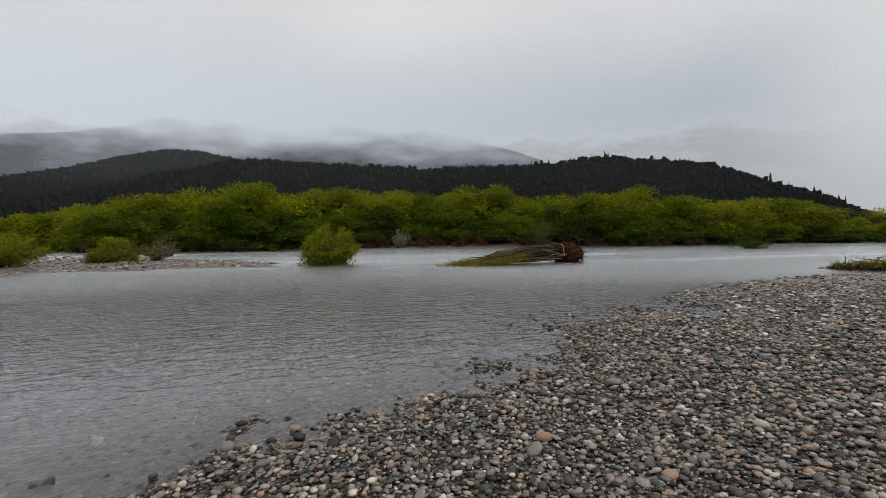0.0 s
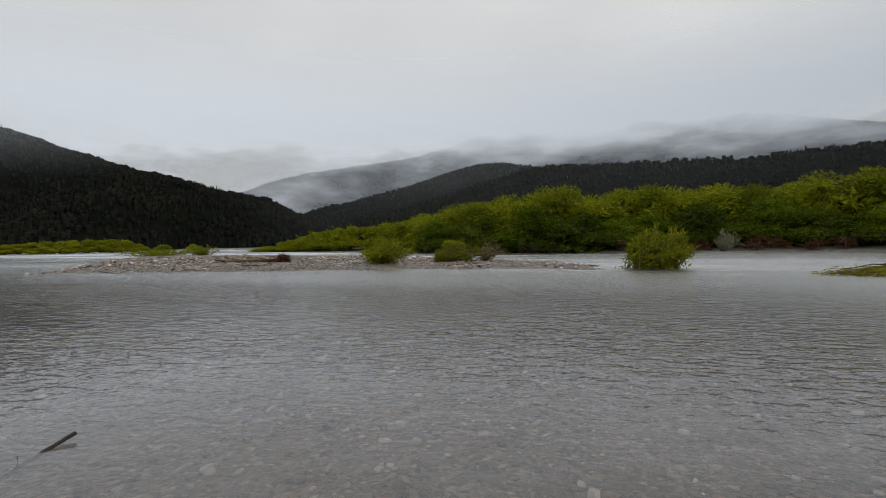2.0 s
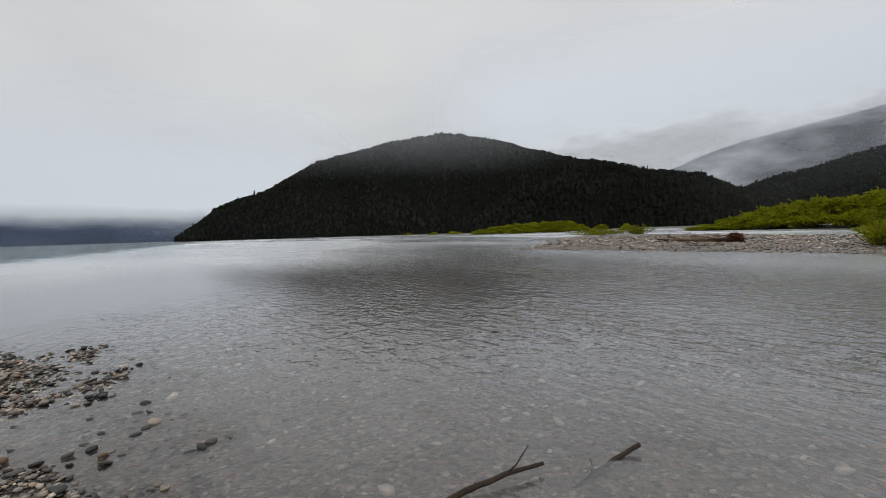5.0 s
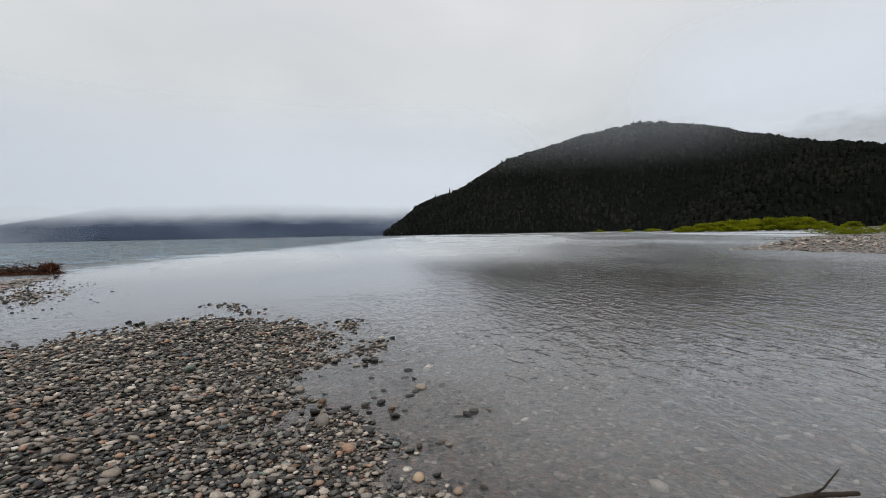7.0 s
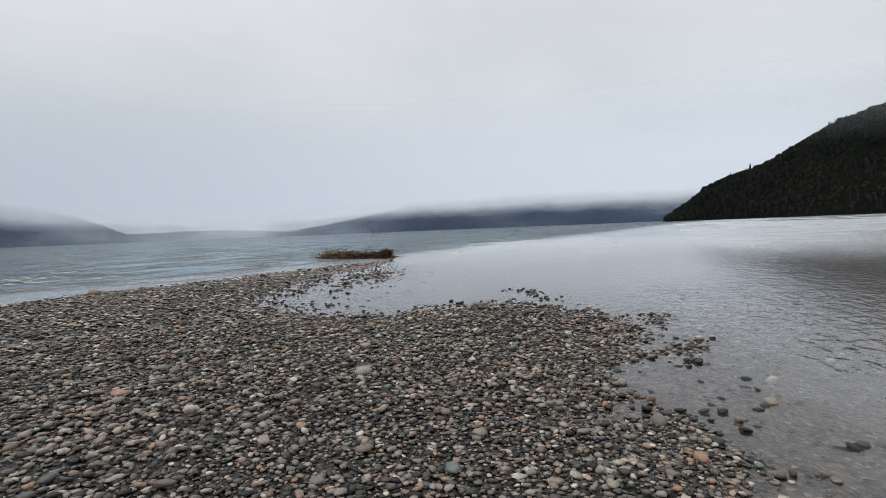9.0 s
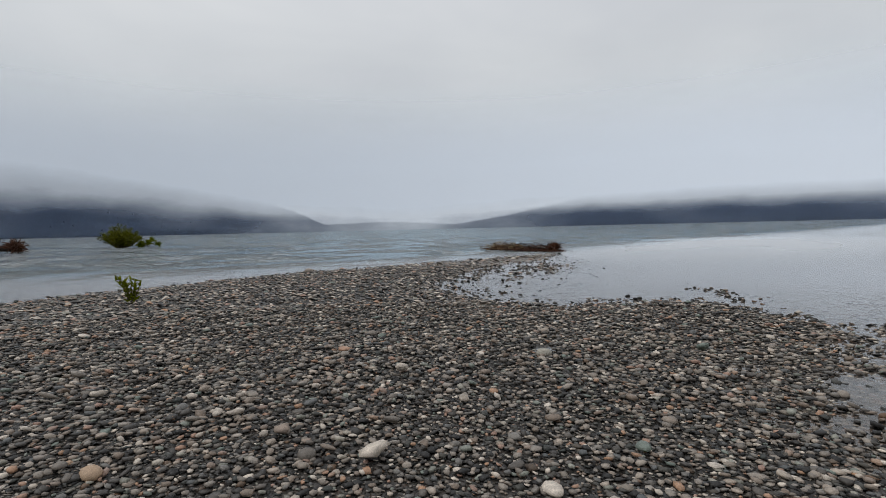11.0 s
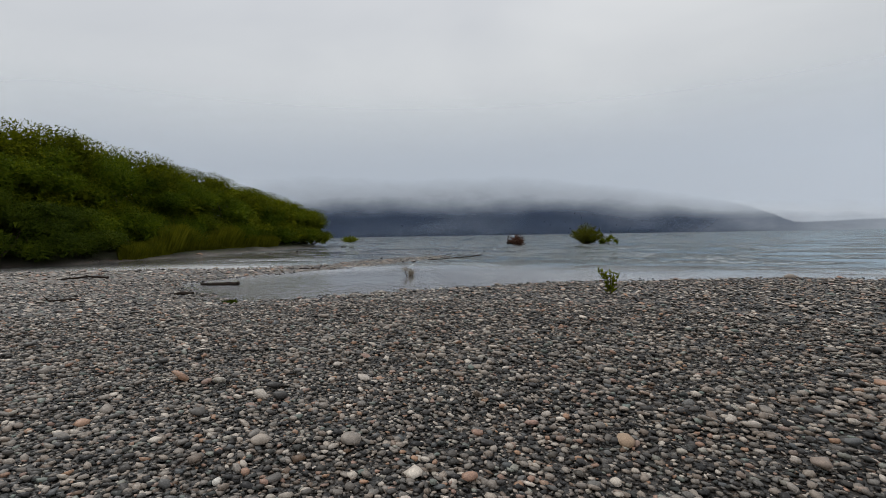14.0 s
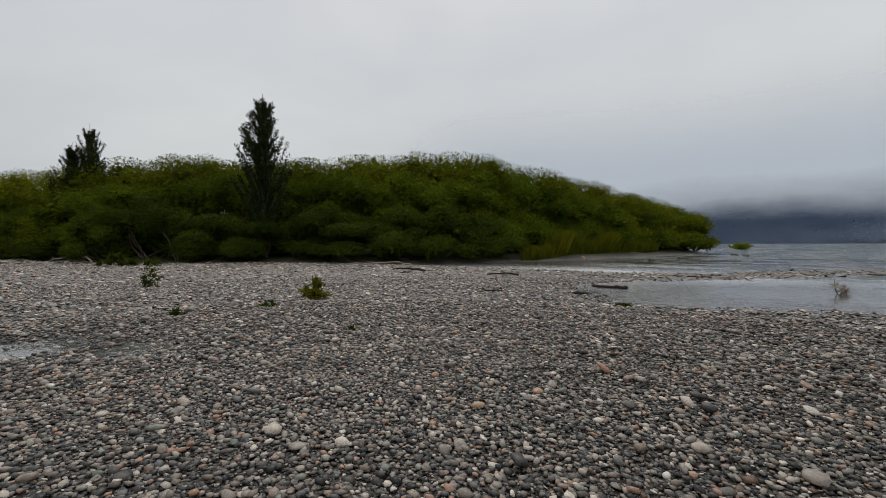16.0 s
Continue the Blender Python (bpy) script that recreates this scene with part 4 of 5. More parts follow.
near, middle, rear = [], [], []
for az in np.arange(246, 303, 3.4):
    far, high = east(az, 0.9)
    near.append((az + rng.uniform(-0.8, 0.8), far, rng.uniform(6.0, 8.0), min(high * 0.62, rng.uniform(3.6, 5.8))))
for az in np.concatenate([np.arange(226.6, 240, 1.9), np.arange(240, 303, 3.6)]):
    far, high = east(az, 5.5)
    middle.append((az + rng.uniform(-0.8, 0.8), far, rng.uniform(7.5, 9.5), high * rng.uniform(0.74, 0.92)))
for az in np.concatenate([np.arange(225.8, 240, 1.8), np.arange(240, 304, 2.5)]):
    far, high = east(az, 10)
    rear.append((az + rng.uniform(-0.4, 0.6), far, rng.uniform(9.5, 11.5), high * rng.uniform(0.97, 1.03)))
rear += [(az, east(az, 6)[0], 8.5, east(az, 6)[1] * 1.04) for az in (224.4, 226.3, 228.2, 230.4)]
rear += [(289.0, 66, 10, 7.5), (291.5, 70, 10, 7.5)]
plant_row(masters_of(3, 200, DEEP, 6, 5, 14, 18000, (0.125, 0.05), "low dense green willow at the gravel's edge, darkened as in shade", "willows on the near bank", 0, 5, 3.4), near, rng)
plant_row(masters_of(3, 210, NEAR_WILLOW, 7, 8, 15, 17000, (0.14, 0.058), "full green willow on the near bank", "willows on the near bank", 0, 5, 3.4), middle, rng)
plant_row(masters_of(3, 220, OLIVE, 8, 10, 25, 17000, (0.175, 0.085), "tall olive-green willow behind the near bank", "willows on the near bank", 0, 5, 3.4), rear, rng)


def poplar(seed, width, high, leaves):
    """A slim upright tree: straight trunk, steep limbs, leaves close along them, thin at the top."""
    rng = np.random.default_rng(seed)
    root = tagged(new("poplar"), "slim dark green poplar that overtops the willows", "tree", "poplars")
    ways, spots, turns = [bent(rng, (0, 0, -0.1), (0, 0, high), 0.16, 0.015, 10, 0.002)], [], []
    for k in range(120):
        up = rng.uniform(0.05, 0.9) ** 1.1 * high
        reach = width * 0.5 * min(1.0, 1.25 * (1 - up / high) ** 0.75) * rng.uniform(0.5, 1.1)
        w = rng.uniform(0, 6.3)
        foot = np.array([0, 0, up])
        tip = np.array([math.cos(w) * reach, math.sin(w) * reach, min(up + reach * rng.uniform(1.3, 2.6), high * rng.uniform(0.93, 1.02))])
        ways.append(bent(rng, foot, tip, 0.03, 0.006, 4, 0.05))
        many = int(leaves / 120 * (0.35 + reach / width * 1.6))
        f = rng.uniform(0.15, 1.05, (many, 1))
        spots.append(foot + (tip - foot) * f + rng.normal(0, 0.085, (many, 3)))
        turns.append(rng.normal(size=(many, 3)) + np.array([0, 0, 0.6]))
    trunk = part("trunk", tube_mesh("trunk", ways[:1], BARK, 7), root)
    tagged(part("branchwork", tube_mesh("branchwork", ways[1:], BARK, 4), trunk), kind="stuff")
    part("crown", leaf_mesh("crown", rng, np.vstack(spots), np.vstack(turns), 0.17, 0.10, POPLAR), root)
    return root


tall = poplar(31, 4.9, 14.5, 30000)
tall.matrix_basis = pose(*spot(272.6, 45.4, 0.1), 0, 0, 20)
other = copy_thing(tall, pose(*spot(288.2, 62, 0.1), 0, 0, 130) @ Matrix.Diagonal((0.8, 0.8, 0.93, 1)))
tagged(other, "slim poplar with a thin top among willows")
third = copy_thing(tall, pose(*spot(289.5, 62.5, 0.1), 0, 0, 250) @ Matrix.Diagonal((0.85, 0.85, 0.80, 1)))
tagged(third, "shorter poplar half sunk among willows")


def tall_grass(seed, count, high):
    rng = np.random.default_rng(seed)
    az = rng.uniform(228.0, 243, count)
    far = np.interp(az, *np.array(EAST_FAR).T) - rng.uniform(-1.5, 3.5, count)
    x, y = toward(az, far)
    base = np.stack([x, y, np.maximum(lie(x, y), 0) - 0.05], 1)
    lean = rng.normal(0, 0.13, (count, 2))
    h = high * rng.uniform(0.55, 1.15, count) * (0.85 + 0.2 * np.sin(az * 1.3)) * np.clip(0.45 + (az - 228) / 5, 0, 1) * np.clip(0.3 + (243 - az) / 6, 0, 1)
    bend = np.stack([lean[:, 0] * h, lean[:, 1] * h, h], 1)
    side = np.stack([np.cos(az * 50), np.sin(az * 50), 0 * az], 1) * 0.015
    verts = np.stack([base - side, base + side, base + bend * 0.6 + side * 0.7, base + bend * [1.35, 1.35, 1.0]], 1).reshape(-1, 3)
    me = mesh_of("tall_grass", verts, np.arange(4 * count).reshape(-1, 4), GRASS)
    return tagged(new("tall_grass", me), "tall yellow-green grass at the water's edge", "grass", kind="stuff")


tall_grass(41, 60000, 2.3)

# ---------------------------------------------------------------- shrubs in the river and on the bars


def shrub(name, seed, x, y, width, high, mat, label, leaves=1500, leaf=(0.22, 0.05), lobes=12, sprigs=25, stems=6, flat=1.0, turn=0.0, spread=0.36, sink=0.05):
    ob = bush(name, seed, width, high, lobes, leaves, leaf, mat, label, "shrub", "", stems, sprigs, flat, spread=spread)
    ob.matrix_basis = pose(x, y, max(level(x, y), 0) - sink, 0, 0, turn)
    return ob


shrub("willow_shrub", 305, -25.6, 33.4, 3.6, 1.75, LIME, "low yellow-green shrub on the gravel island", 2600, (0.22, 0.055), 14, 40)
for k, (az, far, wide) in enumerate(((9, 79.5, 6), (3, 80, 6.5), (-2, 79, 6), (-9, 79, 5))):
    x, y, z = spot(az, far)
    shrub("dead_shrub", 310 + k, x, y, wide, 1.3, REDWOOD, "rust-brown dead brush at the foot of the willows", 700, (0.5, 0.06), 12, 20)
shrub("willow_shrub", 316, 10.9, -75.5, 3.0, 1.1, WILLOW, "low twigs beside the shrub in the lake", 400, (0.34, 0.08), 7, 20)
shrub("herb", 318, 11.45, -0.45, 0.85, 0.66, GRASS, "small olive-green leafy shrub on the gravel", 520, (0.09, 0.03), 14, 26, spread=0.3)
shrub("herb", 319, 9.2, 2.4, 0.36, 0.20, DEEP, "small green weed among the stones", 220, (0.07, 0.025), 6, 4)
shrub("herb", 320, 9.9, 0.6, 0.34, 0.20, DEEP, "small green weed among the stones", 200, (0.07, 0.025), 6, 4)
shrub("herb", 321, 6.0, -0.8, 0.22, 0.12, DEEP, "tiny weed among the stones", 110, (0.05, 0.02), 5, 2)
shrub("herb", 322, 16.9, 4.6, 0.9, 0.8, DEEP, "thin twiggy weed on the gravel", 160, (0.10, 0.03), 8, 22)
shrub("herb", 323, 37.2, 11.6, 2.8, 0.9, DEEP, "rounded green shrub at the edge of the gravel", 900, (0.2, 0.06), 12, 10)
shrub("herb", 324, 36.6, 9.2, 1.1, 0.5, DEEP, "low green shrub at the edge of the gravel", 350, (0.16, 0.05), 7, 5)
shrub("herb", 325, 8.2, -16.3, 0.55, 0.42, PALEWOOD, "grey twiggy bush that stands in the inlet", 160, (0.12, 0.015), 6, 20)
shrub("herb", 326, 8.0, -8.0, 0.5, 0.08, DEEP, "green weed at the inlet's edge", 200, (0.08, 0.02), 6, 4)


def leafy_plant(seed, x, y, high, stems):
    """Upright stems with pairs of pointed leaves."""
    rng = np.random.default_rng(seed)
    root = tagged(new("leafy_plant"), "upright green plant with reddish tips on the gravel", "plant")
    ways, spots, turns = [], [], []
    for k in range(stems):
        foot = np.array([*rng.normal(0, 0.05, 2), -0.03])
        tip = np.array([-0.16 + 0.09 * k, rng.normal(0, 0.1), high * rng.uniform(0.55, 1.0)])
        ways.append(bent(rng, foot, tip, 0.012, 0.004, 6, 0.05))
        for p, _ in ways[-1][1:]:
            for s in range(5):
                spots.append(p + rng.normal(0, 0.015, 3))
                turns.append(rng.normal(size=3) * [0.7, 0.7, 0.4] + [0, 0, 0.9])
    for way in ways:
        part("stem", tube_mesh("stem", [way], BARK, 5), root)
    part("foliage", leaf_mesh("foliage", rng, np.array(spots), np.array(turns), 0.12, 0.045, WILLOW), root)
    root.matrix_basis = pose(x, y, level(x, y))
    return root


def fan_shrub(seed, x, y, width, high, stems, mat, label, leaf=(0.22, 0.05), name="willow_shrub", lean=(0.0, 0.0), leaves=9, bare=0.25, sink=0.0, foot_wide=0.05):
    """A shrub of slim stems that fan out from one foot, leafy along their upper length."""
    rng = np.random.default_rng(seed)
    root = tagged(new(name), label, "shrub")
    ways, spots, turns = [], [], []
    for k in range(stems):
        w, out = rng.uniform(0, 2 * math.pi), math.sqrt(rng.uniform(0, 1))
        foot = np.array([*rng.normal(0, foot_wide * width, 2), -0.1])
        tip = np.array([math.cos(w) * out * width / 2 + lean[0], math.sin(w) * out * width / 2 + lean[1], high * (1.05 - 0.55 * out * out) * rng.uniform(0.6, 1.0)])
        way = bent(rng, foot, tip, 0.008 * high + 0.006, 0.003 * high, 5, 0.07)
        ways.append(way)
        pts = np.array([p for p, _ in way])
        f = rng.uniform(bare, 1.0, leaves) * 5
        i = np.minimum(f.astype(int), 4)
        spots.append(pts[i] + (pts[i + 1] - pts[i]) * (f - i)[:, None] + rng.normal(0, 0.03 * high, (leaves, 3)))
        turns.append((tip - foot) / np.linalg.norm(tip - foot) * 0.7 + rng.normal(0, 0.5, (leaves, 3)))
    spots = np.vstack(spots)
    spots[:, 2] = np.maximum(spots[:, 2], 0.0)
    for k in range(5):
        part("stem", tube_mesh("stem", ways[k::5], BARK, 4), root)
    part("foliage", leaf_mesh("foliage", rng, spots, np.vstack(turns), leaf[0], leaf[1], mat), root)
    root.matrix_basis = pose(x, y, max(level(x, y), 0) - sink)
    return root


fan_shrub(341, 14.0, -74.5, 5.2, 3.0, 170, GRASS, "olive-green shrub that fans out of the lake", (0.42, 0.09), leaves=22)
fan_shrub(340, -9.1, 29.7, 3.8, 2.7, 190, LIME, "leafy yellow-green willow shrub that stands in the river", (0.27, 0.075), lean=(0.5, 0.0), leaves=38, bare=0.0, sink=0.2, foot_wide=0.17)
fan_shrub(348, -7.85, 30.0, 1.0, 2.9, 20, YELLOW, "yellow-leaved shoot beside the shrub in the river", (0.22, 0.07), leaves=16, bare=0.72, sink=0.1)
fan_shrub(349, *spot(220.1, 150)[:2], 6.4, 1.9, 110, LIME, "small green islet of willow in the lake", (0.42, 0.14), leaves=22, bare=0.0)
fan_shrub(350, -106, 43, 15, 1.1, 120, LIME, "low green plants on the island's far end", (0.40, 0.16), leaves=18, bare=0.0)
fan_shrub(351, -98, 48, 6.5, 2.1, 70, WILLOW, "small willow on the island's far end", (0.36, 0.14), leaves=20, bare=0.1)
fan_shrub(342, -28.0, 27.0, 4.4, 1.9, 150, LIME, "spreading yellow-green shrub on the gravel island", (0.27, 0.07), lean=(0.5, 0.4), leaves=26)
fan_shrub(343, -25.6, 31.0, 5.2, 1.5, 120, GRASS, "half-fallen olive shrub on the gravel island", (0.25, 0.06), lean=(1.6, 1.2), leaves=20)
fan_shrub(344, -23.4, 34.4, 2.6, 2.0, 60, STRAW, "withered pale-tipped shoots on the gravel island", (0.18, 0.03), lean=(0.6, 0.5), leaves=12)
fan_shrub(345, 33.0, 58.0, 5.4, 1.1, 70, DEEP, "low dark shrub drowned in the river", (0.30, 0.08), leaves=16, bare=0.1)
fan_shrub(346, -11.2, 76.3, 3.4, 3.2, 60, PALE_LEAF, "bare pale grey shrub before the willows", (0.34, 0.06), "dead_shrub", lean=(0.5, 0.0), leaves=12)
fan_shrub(347, 11.4, 76.0, 4.4, 4.6, 60, DARKER_WILLOW, "thin-branched sapling before the willows", (0.30, 0.08), "willow_sapling", leaves=12, bare=0.45)
leafy_plant(331, -0.25, -12.5, 0.70, 6)

# ---------------------------------------------------------------- driftwood


def ball(segments, rings):
    """A round stone's bare form: vertices and triangles."""
    verts, faces = [(0, 0, 1.0)], []
    for i in range(1, rings):
        w = math.pi * i / rings
        verts += [(math.sin(w) * math.cos(2 * math.pi * (k + 0.5 * i) / segments), math.sin(w) * math.sin(2 * math.pi * (k + 0.5 * i) / segments), math.cos(w)) for k in range(segments)]
    verts.append((0, 0, -1.0))
    last = len(verts) - 1
    for k in range(segments):
        n = (k + 1) % segments
        faces.append((0, 1 + k, 1 + n))
        for i in range(rings - 2):
            p, q = 1 + i * segments, 1 + (i + 1) * segments
            faces += [(p + k, q + k, p + n), (p + n, q + k, q + n)]
        faces.append((last, last - segments + n, last - segments + k))
    return np.array(verts), np.array(faces)


def drift_branch(seed, a, b, r0, r1, label, mat=None, twigs=3, name="drift_branch", wobble=0.05):
    """A crooked stick or log between two places, with broken side twigs."""
    rng = np.random.default_rng(seed)
    root = tagged(new(name), label, "driftwood", "driftwood")
    a, b = np.array(a, float), np.array(b, float)
    base = np.array([a[0], a[1], 0.0])
    way = bent(rng, a - base, b - base, r0, r1, 9, wobble)
    stem = part("stem", tube_mesh("stem", [way], mat or DRIFT, 7), root)
    length = np.linalg.norm(b - a)
    for k in range(twigs):
        p, r = way[int(rng.integers(2, 9))]
        tip = p + (b - a) / length * length * rng.uniform(0.05, 0.16) + rng.normal(0, length * 0.07, 3) * [1, 1, 0.7] + [0, 0, length * 0.03]
        part("twig", tube_mesh("twig", [bent(rng, p, tip, r * 0.55, r * 0.2, 4, 0.08)], mat or DRIFT, 5), root if k == 0 else stem)
    root.matrix_basis = pose(*base)
    return root


def drift_pile(seed, a, b, high, count, label, mats, roots_at=None, tuft=None, wide=1.0, thick=0.05, litter=0, litter_mat=None, litter_from=0.0):
    """A stranded tangle: a main log, many crooked branches about it, a root plate, and what still bears leaves."""
    rng = np.random.default_rng(seed)
    root = tagged(new("driftwood_pile"), label, "driftwood", "driftwood")
    a, b = np.array(a, float), np.array(b, float)
    base = np.array([*(a + b)[:2] / 2, 0.0])
    a, b = a - base, b - base
    along = b - a
    length = np.linalg.norm(along)
    part("log", tube_mesh("log", [bent(rng, a + [0, 0, high * 0.2], b + [0, 0, high * 0.3], thick * 1.6, thick * 2.8, 9, 0.02)], mats[0], 7), root)
    ways = []
    for k in range(count):
        f = rng.uniform(0, 1)
        p = a + along * f + np.array([*rng.normal(0, wide * 0.3, 2), rng.uniform(0, high * 0.6)])
        tip = p + along / length * rng.uniform(-0.17, 0.12) * length + np.array([*rng.normal(0, wide * 0.55, 2), rng.uniform(-0.12, 0.6) * high])
        tip[2] = max(tip[2], 0.0)
        ways.append(bent(rng, p, tip, thick * rng.uniform(0.3, 1.0), thick * 0.12, 6, 0.07))
    for k, way in enumerate(ways):
        part("branch", tube_mesh("branch", [way], mats[k % len(mats)], 5), root)
    if roots_at is not None:
        mass = 1.0 if litter else 0.45
        p = a + along * roots_at + [0, 0, high * 0.4]
        some = []
        clod, shell = ball(9, 6)
        clod = clod * (1 + rng.uniform(-0.42, 0.25, (len(clod), 1))) * high * mass * [0.55, 0.55, 0.46] + p
        part("root_clod", mesh_of("root_clod", clod, shell, CLOD, True), root, "clod of rust-brown roots and earth")
        for k in range(130):
            w = rng.normal(size=3) * [1, 1, 0.8]
            w /= np.linalg.norm(w)
            some.append(bent(rng, p + rng.normal(0, 0.1 * high, 3), p + w * high * rng.uniform(0.5, 0.95) * [1.0, 1.0, 0.8], thick * 1.1, thick * 0.3, 5, 0.12))
        part("root_plate", tube_mesh("root_plate", some, REDWOOD, 6), root, "torn rust-brown roots")
    if tuft is not None:
        n, mat, f0, f1 = tuft[:4]
        f = rng.uniform(f0, f1, (n, 1))
        spots = a + along * f + rng.normal(0, 1, (n, 3)) * [wide * 0.4, wide * 0.4, 0.22 * high] * (0.35 + 1.3 * np.clip(f, 0, 1))
        spots[:, 2] = np.abs(spots[:, 2]) + 0.02
        part("foliage", leaf_mesh("foliage", rng, spots, rng.normal(size=(n, 3)) * [1, 1, 0.5] + [0, 0, 0.5], 0.22, 0.045, mat), root)
    if litter:
        f = rng.uniform(litter_from, 1, (litter, 1))
        spots = a + along * f + rng.normal(0, 1, (litter, 3)) * [wide * 0.35, wide * 0.35, 0.11 * high]
        spots[:, 2] = np.abs(spots[:, 2]) * (0.5 + 1.2 * f[:, 0])
        part("litter", leaf_mesh("litter", rng, spots, rng.normal(size=(litter, 3)) * [1, 1, 0.35], 0.34, 0.05, litter_mat or REDWOOD), root, "matted brown twigs")
    root.matrix_basis = pose(*base)
    return root




def fallen_tree(seed, crown, butt, high, label):
    """An uprooted tree that lies in the river: root plate at the butt, limbs that sweep back along the trunk, withered leaves at the crown."""
    rng = np.random.default_rng(seed)
    root = tagged(new("fallen_tree"), label, "driftwood", "driftwood")
    base = np.array([*butt, 0.0])
    tip = np.array([*crown, 0.0]) - base
    length = np.linalg.norm(tip)
    ahead = tip / length
    aside = np.array([-ahead[1], ahead[0], 0.0])
    trunk = part("trunk", tube_mesh("trunk", [bent(rng, (0, 0, high * 0.5), tip * 0.8 + [0, 0, 0.02], 0.15, 0.05, 8, 0.015)], BARK, 8), root)
    spots = []
    for k in range(150):
        f0 = rng.uniform(-0.02, 0.6) * rng.uniform(0.3, 1.0)
        f1 = min(f0 + rng.uniform(0.25, 0.6), 1.04)
        off = rng.normal(0, 0.45)
        arch = rng.uniform(0.1, 1.0)
        way = []
        for i in range(8):
            u = i / 7
            f = f0 + (f1 - f0) * u
            z = arch * (high * 0.88 * max(1 - f, 0.0) ** 0.8 + 0.12) * (0.75 + 0.45 * math.sin(math.pi * u)) + 0.02
            way.append((tip * f + aside * off * (0.25 + u) + np.array([0, 0, z]) + rng.normal(0, 0.03, 3), 0.036 * (1 - 0.8 * u)))
        part("limb", tube_mesh("limb", [way], (BARK, DRIFT, STALK, DRIFT)[k % 4], 5), root)
        spots += [p for p, _ in way[3:]] if f1 > 0.55 else []
    spots = np.array(spots)
    spots = spots[rng.integers(0, len(spots), 5200)] + rng.normal(0, 1, (5200, 3)) * [0.22, 0.22, 0.10]
    spots[:, 2] = np.abs(spots[:, 2]) * 0.72
    far = spots @ ahead / length
    spots = spots[far > 0.42 + rng.normal(0, 0.1, len(far))]
    part("foliage", leaf_mesh("foliage", rng, spots, rng.normal(size=spots.shape) * [1, 1, 0.4] + ahead, 0.24, 0.05, YELLOW_OLIVE), root, "withered yellow-olive leaves")
    mid = np.array([0.0, 0.0, high * 0.42])
    clod, shell = ball(12, 8)
    clod = clod * (1 + rng.uniform(-0.3, 0.2, (len(clod), 1))) * [0.95, 0.80, high * 0.52] + mid
    plate = part("root_plate", mesh_of("root_plate", clod, shell, CLOD, True), root, "domed plate of rust-brown roots and earth")
    hair = []
    for k in range(240):
        w = rng.normal(size=3) * [1, 1, 0.7]
        w /= np.linalg.norm(w)
        start = mid + w * [0.85, 0.72, high * 0.46]
        along = np.cross(w, rng.normal(size=3))
        end = start + along / np.linalg.norm(along) * rng.uniform(0.3, 0.75) + w * rng.uniform(0.02, 0.22) - [0, 0, 0.12]
        end[2] = max(end[2], 0.0)
        hair.append(bent(rng, start, end, 0.036, 0.008, 5, 0.12))
    tagged(part("roots", tube_mesh("roots", hair, REDWOOD, 5), plate, "tangled rust-red roots"), kind="stuff")
    for k, (dx, dz) in enumerate(((-0.55, 0.95), (-0.2, 0.45), (-0.9, 0.5))):
        part("bare_root", tube_mesh("bare_root", [bent(rng, mid + [-0.35, -0.75, -0.1], (dx, -0.85, high * dz), 0.035, 0.02, 6, 0.06)], PALEWOOD, 6), plate, "bleached bare root")
    root.matrix_basis = pose(*base)
    return root


fallen_tree(401, (-1.3, 26.9), (6.3, 31.0), 1.25, "uprooted tree stranded in the river, with rust-red roots")
drift_pile(402, (16.9, 22.8, 0), (21.0, 20.8, 0), 0.95, 90, "stranded heap of olive-brown branches at the bar's end", (BARK, STALK, BARK), None, (3200, YELLOW_OLIVE, 0.0, 1.05), 0.9, 0.03, 3500, DRY_TWIG)
drift_pile(403, (-46.5, 23.8, 0.15), (-38.6, 26.4, 0.15), 0.9, 60, "flattened brown driftwood on the gravel island", (DRIFT, REDWOOD, STALK), 0.92, (1100, STRAW, 0.15, 0.7), 0.8, 0.05, 1500)
drift_pile(404, (-20.1, -25.4, 0), (-18.7, -31.2, 0), 0.62, 150, "brown driftwood heap stranded at the tip of the bar", (DRIFT, REDWOOD, DRIFT), 0.04, (800, STRAW, 0.5, 1.05), 0.75, 0.032, 2600, REDWOOD)
drift_pile(405, (21.0, -65.3, 0), (23.2, -65.3, 0), 1.5, 18, "dark upturned stump in the lake", (DRIFT, DRIFT, DRIFT), 0.3, None, 0.5, 0.09)
drift_pile(406, (13.4, -26.6, 0.0), (12.6, -33.0, 0.0), 0.32, 26, "thin dark branches washed onto the gravel spit", (DRIFT, BARK, DRIFT), None, None, 0.6, 0.018)
drift_pile(407, (-32.5, 46.5, 0), (-29.8, 46.8, 0), 0.8, 14, "small dark stump behind the island", (DRIFT, DRIFT, BARK), 0.7, None, 0.5, 0.06)
drift_pile(408, (40.5, -52.0, 0), (47, -57, 0), 0.35, 14, "dark sunken branches near the willows", (DRIFT, DRIFT, BARK), None, None, 0.7, 0.05)
drift_branch(411, (-6.38, 0.55, -0.03), (-6.75, 1.37, 0.055), 0.024, 0.013, "wet brown stick in the shallow water", twigs=1, wobble=0.025)
drift_branch(412, (-6.60, 1.42, -0.12), (-6.93, 2.12, 0.05), 0.012, 0.017, "dark forked stick that rises out of the shallows", twigs=3, wobble=0.03)


